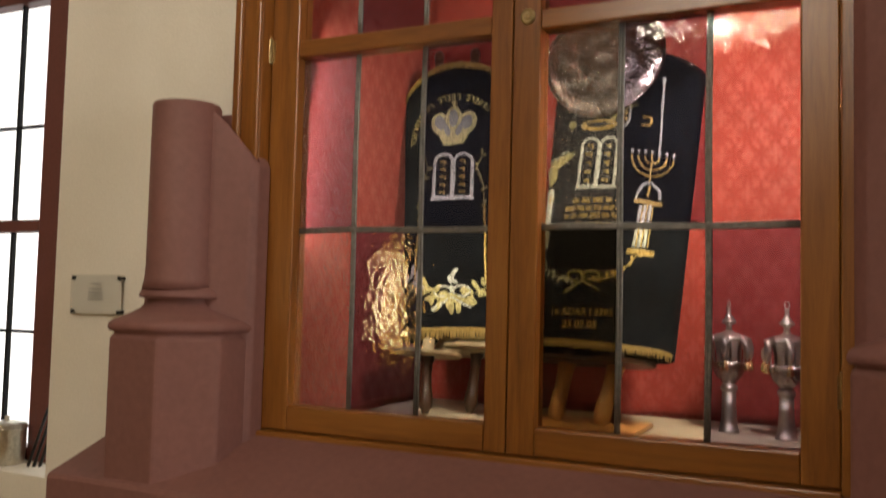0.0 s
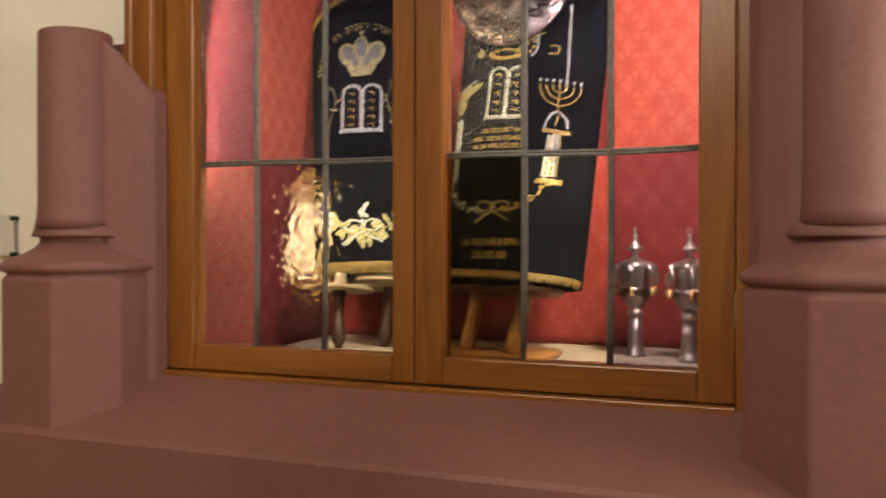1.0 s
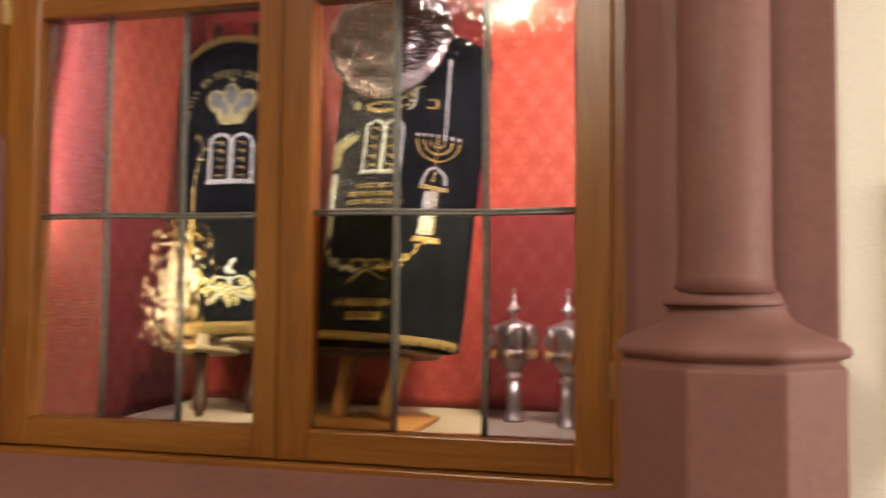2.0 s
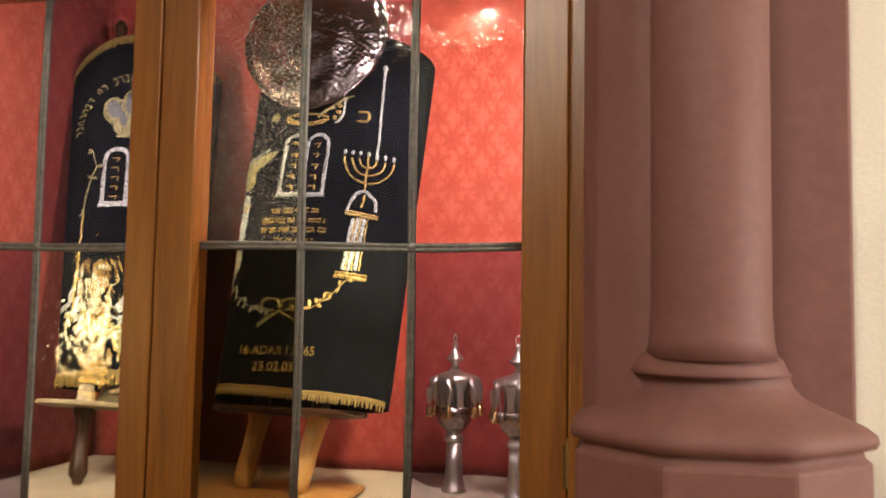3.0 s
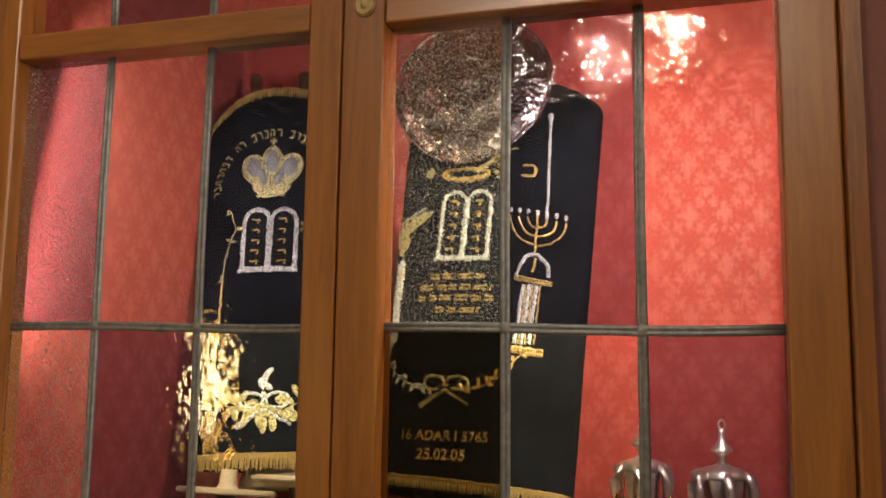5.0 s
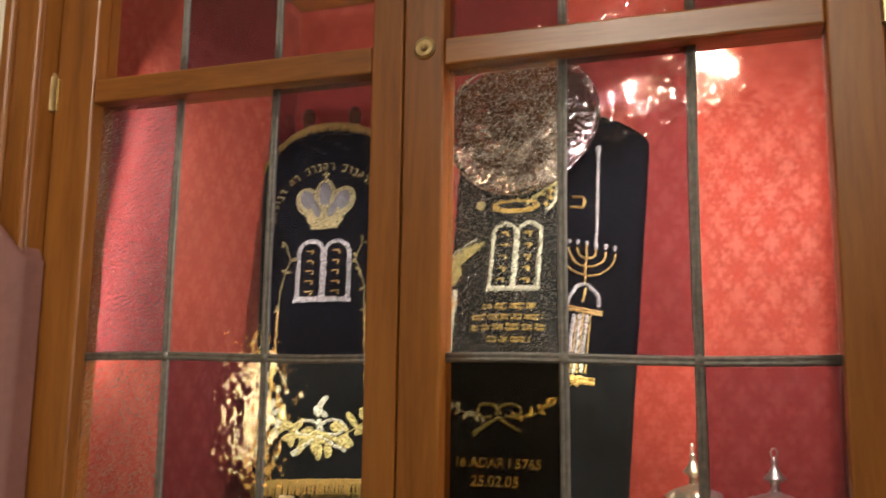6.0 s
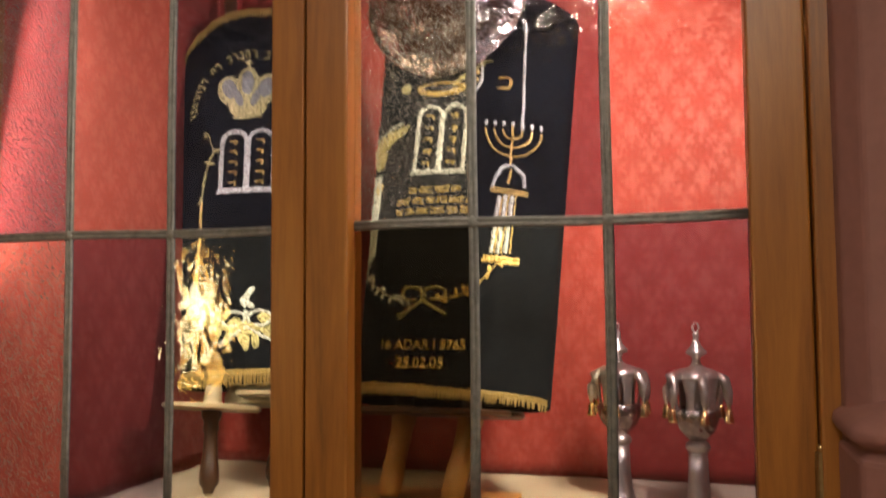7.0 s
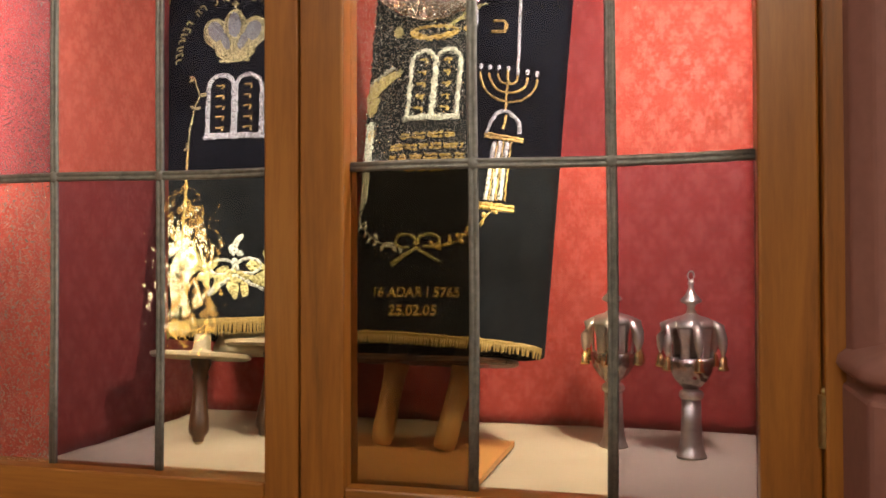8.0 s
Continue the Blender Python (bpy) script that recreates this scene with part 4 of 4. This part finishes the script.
# ---- silver breastplate hung over the second scroll
def breastplate():
    bm = bmesh.new()
    rr = 0.172
    rings = []
    for j in range(1, 15):
        r = rr * j / 14
        ring = []
        for i in range(64):
            t = 2 * math.pi * i / 64
            k = 1 + 0.018 * math.cos(12 * t) * (j / 14) ** 4
            low_ = 1.0 + 0.10 * max(0, -math.sin(t)) ** 3
            dome = -0.026 * (1 - (j / 14) ** 2) - 0.003 * math.cos(5 * math.pi * j / 14) - 0.0035 * math.cos(9 * t + j) * (j / 14)
            ring.append(bm.verts.new((r * k * math.cos(t), dome, r * k * low_ * math.sin(t))))
        rings.append(ring)
    c = bm.verts.new((0, -0.036, 0))
    for i in range(64):
        bm.faces.new((rings[0][i], rings[0][(i + 1) % 64], c))
    for a, b in zip(rings, rings[1:]):
        for i in range(64):
            bm.faces.new((a[i], b[i], b[(i + 1) % 64], a[(i + 1) % 64]))
    bmesh.ops.recalc_face_normals(bm, faces=list(bm.faces))
    bmesh.ops.solidify(bm, geom=list(bm.faces), thickness=0.002)
    return bm


MP = MR @ pose(-0.055, -0.098, 0.842)
plate = tagged(holder("silver_breastplate", MP), "hammered silver breastplate hanging over the velvet mantle", "breastplate")
part("plate", breastplate(), HAMMERED, plate, smooth=True)
rim = [(0.172 * math.cos(q), -0.002, 0.172 * (1.0 + 0.10 * max(0, -math.sin(q)) ** 3) * math.sin(q)) for q in np.linspace(0, 2 * math.pi, 65)]
part("rim", tube(rim, 0.0032, 6), HAMMERED, plate, "rolled silver rim", smooth=True)
for s in (-1, 1):
    part("chain", tube([(s * 0.10, -0.005, 0.13), (s * 0.085, 0.02, 0.16), (s * 0.06, 0.07, 0.09)], 0.0022, 6), SILVER, plate, "silver chain", smooth=True)


# ---- the pair of silver finials
def finial(m):
    th = tagged(holder("torah_finial", m), "silver finial with small gilt bells, standing on the cloth", "finial", "pair of silver finials")
    body = [(0.0265, 0.0), (0.0265, 0.004), (0.0235, 0.009), (0.0195, 0.03), (0.0175, 0.07), (0.0165, 0.112)]
    part("foot_tube", lathe(body, 24), SILVER, th, smooth=True)
    part("knop", lathe([(0.0165, 0.112), (0.0205, 0.116), (0.0215, 0.122), (0.0195, 0.128), (0.013, 0.133)], 24), SILVER, th, smooth=True)
    bm = bmesh.new()
    prof = [(0.013, 0.133), (0.020, 0.140), (0.031, 0.154), (0.0375, 0.170), (0.0395, 0.186), (0.0385, 0.194), (0.034, 0.196)]
    seg = 48
    rings = []
    for r, z in prof:
        lobed = [r * (1 + 0.045 * math.cos(6 * 2 * math.pi * i / seg)) for i in range(seg)]
        rings.append([bm.verts.new((q * math.cos(2 * math.pi * i / seg), q * math.sin(2 * math.pi * i / seg), z)) for i, q in enumerate(lobed)])
    for a, b in zip(rings, rings[1:]):
        for i in range(seg):
            bm.faces.new((a[i], a[(i + 1) % seg], b[(i + 1) % seg], b[i]))
    bm.faces.new(rings[-1])
    part("lobed_bowl", bm, HAMMERED, th, "lobed silver bowl", smooth=True)
    part("core", lathe([(0.012, 0.190), (0.009, 0.210), (0.009, 0.240), (0.014, 0.262)], 16), SILVER, th, smooth=True)
    for i in range(6):
        t0 = 2 * math.pi * (i + 0.8) / 6
        bm = bmesh.new()
        rows = []
        for z, r, w in ((0.192, 0.0375, 0.24), (0.205, 0.0385, 0.20), (0.225, 0.040, 0.20), (0.245, 0.041, 0.30), (0.256, 0.039, 0.42)):
            rows.append([bm.verts.new((q * math.cos(t0 + d * w), q * math.sin(t0 + d * w), z)) for q in (r, r - 0.003) for d in ((-1, -0.5, 0, 0.5, 1) if q == r else (1, 0.5, 0, -0.5, -1))])
        for p, q in zip(rows, rows[1:]):
            for k in range(10):
                bm.faces.new((p[k], p[(k + 1) % 10], q[(k + 1) % 10], q[k]))
        part("gallery_panel", bm, SILVER, th, smooth=True)
    part("canopy", lathe([(0.041, 0.252), (0.043, 0.256), (0.040, 0.264), (0.030, 0.271), (0.016, 0.275), (0.009, 0.280)], 36), SILVER, th, smooth=True)
    part("spire", lathe([(0.009, 0.280), (0.006, 0.290), (0.0085, 0.297), (0.0175, 0.302), (0.019, 0.305), (0.015, 0.310), (0.010, 0.316), (0.006, 0.325), (0.0042, 0.334), (0.0066, 0.339), (0.0035, 0.344)], 20), SILVER, th, smooth=True)
    part("finial_tip", tube([(0.006 * math.cos(t), 0, 0.353 + 0.009 * math.sin(t)) for t in np.linspace(-1.57, 4.71, 16)], 0.0018, 6), SILVER, th, smooth=True)
    for i in range(6):
        t = 2 * math.pi * (i + 0.3) / 6
        x, y = 0.056 * math.cos(t), 0.056 * math.sin(t)
        part("bracket", tube([(0.036 * math.cos(t), 0.036 * math.sin(t), 0.262), (0.049 * math.cos(t), 0.049 * math.sin(t), 0.254), (0.054 * math.cos(t), 0.054 * math.sin(t), 0.232), (x, y, 0.212), (x, y, 0.198)], 0.0042, 8, radii=[0.007, 0.0095, 0.0095, 0.0065, 0.0015]), SILVER, th, smooth=True)
        part("bell", lathe([(0.0095, 0.172), (0.0088, 0.176), (0.0070, 0.184), (0.0062, 0.193), (0.003, 0.199)], 14, (x, y, 0)), GILT, th, "small gilt bell", smooth=True)
    return th


fin = finial(pose(-0.060, 2.418, 1.2575, 0.6, 0, 25) @ Matrix.Diagonal((1.03, 1.03, 0.935, 1)))
copy_thing(fin, pose(-0.203, 2.472, 1.2575, -0.6, 0.5, 70))

# ---- strip lights tucked behind the outer stiles
for x in (-1.196, 0.062):
    st = tagged(holder("strip_light"), "slim white strip light behind the door stile", "strip light", "cabinet strip lights")
    part("housing", box(x - 0.012, x + 0.012, 1.897, 1.910, 1.33, 2.6, 0.003), PAPER, st)

# ---------------------------------------------------------------- on the walls
plq = tagged(holder("wall_plaque"), "clear acrylic plaque with fine print on four studs", "plaque")
PX0, PX1, PZ0, PZ1 = -1.849, -1.661, 1.517, 1.626
part("acrylic_plate", box(PX0, PX1, 1.800, 1.805, PZ0, PZ1, 0.001), ACRYLIC, plq, "clear acrylic plate").visible_shadow = False
for x in (PX0 + 0.009, PX1 - 0.009):
    for z in (PZ0 + 0.009, PZ1 - 0.009):
        bm = lathe([(0.0055, 0), (0.006, 0.002), (0.006, 0.019), (0.004, 0.021)], 12)
        bmesh.ops.rotate(bm, verts=bm.verts, matrix=Matrix.Rotation(radians(90), 3, "X"))
        bmesh.ops.translate(bm, verts=bm.verts, vec=(x, 1.819, z))
        part("stud", bm, BLACK, plq, "dark metal stud")
part("paper_sheet", box(PX0 + 0.004, PX1 - 0.004, 1.8056, 1.8066, PZ0 + 0.004, PZ1 - 0.004), PAPER, plq, "off-white sheet")
for k, (z, w) in enumerate(((1.602, 0.035), (1.587, 0.05), (1.578, 0.06), (1.569, 0.052), (1.560, 0.058))):
    part("print_bar", box(-1.753 - w / 2, -1.753 + w / 2, 1.7990, 1.7996, z - 0.0014, z + 0.0014), INK, plq)

pic = tagged(holder("picture_frame"), "framed white sheet in old gold wooden frame", "picture")
FX0, FX1, FZ0, FZ1, FW = 0.562, 0.96, 1.312, 1.776, 0.03
part("frame_side", box(FX0, FX0 + FW, 1.795, 1.816, FZ0, FZ1, 0.005), FRAMEGOLD, pic)
part("frame_side", box(FX1 - FW, FX1, 1.795, 1.816, FZ0, FZ1, 0.005), FRAMEGOLD, pic)
part("frame_side", box(FX0 + FW, FX1 - FW, 1.796, 1.816, FZ0, FZ0 + FW, 0.005), FRAMEGOLD, pic)
part("frame_side", box(FX0 + FW, FX1 - FW, 1.796, 1.816, FZ1 - FW, FZ1, 0.005), FRAMEGOLD, pic)
part("picture_sheet", box(FX0 + FW - 0.003, FX1 - FW + 0.003, 1.806, 1.814, FZ0 + FW - 0.003, FZ1 - FW + 0.003), PAPER, pic, "white sheet")

# ---- things on the window ledge
pot = tagged(holder("metal_pot", pose(-2.205, 1.90, 1.06)), "dull silver metal pot on the window ledge", "pot")
part("pot_body", lathe([(0.050, 0), (0.054, 0.006), (0.056, 0.05), (0.056, 0.10), (0.060, 0.106), (0.060, 0.112), (0.053, 0.112), (0.050, 0.02)], 28), SILVER, pot, smooth=True)
part("pot_lid", lathe([(0.058, 0.113), (0.055, 0.120), (0.02, 0.128), (0.006, 0.130), (0.008, 0.140), (0.002, 0.143)], 28), SILVER, pot, smooth=True)
stand = tagged(holder("folded_stand", pose(-2.085, 1.90, 1.06)), "folded black metal stand leaning by the window", "stand")
for i in range(3):
    part("leg", tube([(-0.02 + 0.013 * i, 0.01 * i, 0.0), (0.012 + 0.010 * i, 0.035, 0.17 - 0.03 * i)], 0.0045, 8), BLACK, stand, smooth=True)


# ---------------------------------------------------------------- lamps of the room
def chandelier():
    th = tagged(holder("chandelier", pose(-0.62, -1.25, 3.13)), "lit brass chandelier with a ring of candle bulbs", "chandelier")
    part("stem", lathe([(0.012, 0.0), (0.02, 0.05), (0.012, 0.1), (0.012, 2.469)], 16), BRASS, th, smooth=True)
    part("hub", lathe([(0.02, -0.16), (0.05, -0.13), (0.03, -0.09), (0.06, -0.03), (0.02, 0.02)], 24), BRASS, th, smooth=True)
    for i in range(12):
        t = 2 * math.pi * i / 12
        c, s = math.cos(t), math.sin(t)
        arm = part("arm", tube([(0.04 * c, 0.04 * s, -0.06), (0.2 * c, 0.2 * s, -0.12), (0.45 * c, 0.45 * s, -0.07), (0.52 * c, 0.52 * s, 0.02)], 0.008, 8), BRASS, th, smooth=True)
        part("candle_cup", lathe([(0.012, 0.02), (0.024, 0.03), (0.020, 0.04), (0.011, 0.045), (0.011, 0.11)], 14, (0.52 * c, 0.52 * s, 0)), PAPER, arm, smooth=True)
        part("bulb", lathe([(0.008, 0.11), (0.017, 0.125), (0.019, 0.145), (0.010, 0.175), (0.002, 0.19)], 12, (0.52 * c, 0.52 * s, 0)), BULB, arm, smooth=True)
    return th


chandelier()


def standing_lamp(x, y, h0, h1, r, bulbs):
    """A tall candelabrum: gold pleated shade behind glowing tubes, added to streak its reflection."""
    th = tagged(holder("floor_lamp", pose(x, y, 0)), "lit gold floor lamp with tall pleated shade, out of view", "floor lamp", "floor lamps")
    part("foot", lathe([(0.16, 0.0), (0.16, 0.02), (0.05, 0.04), (0.015, 0.06)], 28), BRASS, th, smooth=True)
    part("pole", lathe([(0.012, 0.05), (0.012, h0 + 0.02)], 14), BRASS, th, smooth=True)
    bm = bmesh.new()
    rings = []
    for z, k in ((h0, 1.0), (h0 + 0.02, 1.03), ((h0 + h1) / 2, 0.96), (h1 - 0.02, 0.9), (h1, 0.85)):
        rings.append([bm.verts.new((r * k * (1 + 0.05 * (-1) ** i) * math.cos(2 * math.pi * i / 36), r * k * (1 + 0.05 * (-1) ** i) * math.sin(2 * math.pi * i / 36), z)) for i in range(36)])
    for a, b in zip(rings, rings[1:]):
        for i in range(36):
            bm.faces.new((a[i], a[(i + 1) % 36], b[(i + 1) % 36], b[i]))
    part("shade", bm, SHADE, th, "glowing gold pleated shade")
    # Glowing rods added so the panes mirror gold streaks, not a solid patch.
    for k in range(bulbs):
        u = 0.028 * (k - (bulbs - 1) / 2)
        ln = (h1 - h0) * (0.42, 0.62, 0.5, 0.7, 0.36)[k % 5]
        z = h0 + 0.04 + (h1 - h0 - 0.08 - ln) * (0.1, 0.8, 0.3, 0.5, 0.95)[k % 5]
        part("lamp_tube", lathe([(0.004, 0), (0.009, 0.01), (0.0095, ln - 0.01), (0.003, ln)], 12, (u, r + 0.02, z)), STREAKGLOW, th, smooth=True)
    return th


standing_lamp(-2.03, -0.22, 1.30, 1.86, 0.050, 5)
# Made-up stand for the unseen light on the right.
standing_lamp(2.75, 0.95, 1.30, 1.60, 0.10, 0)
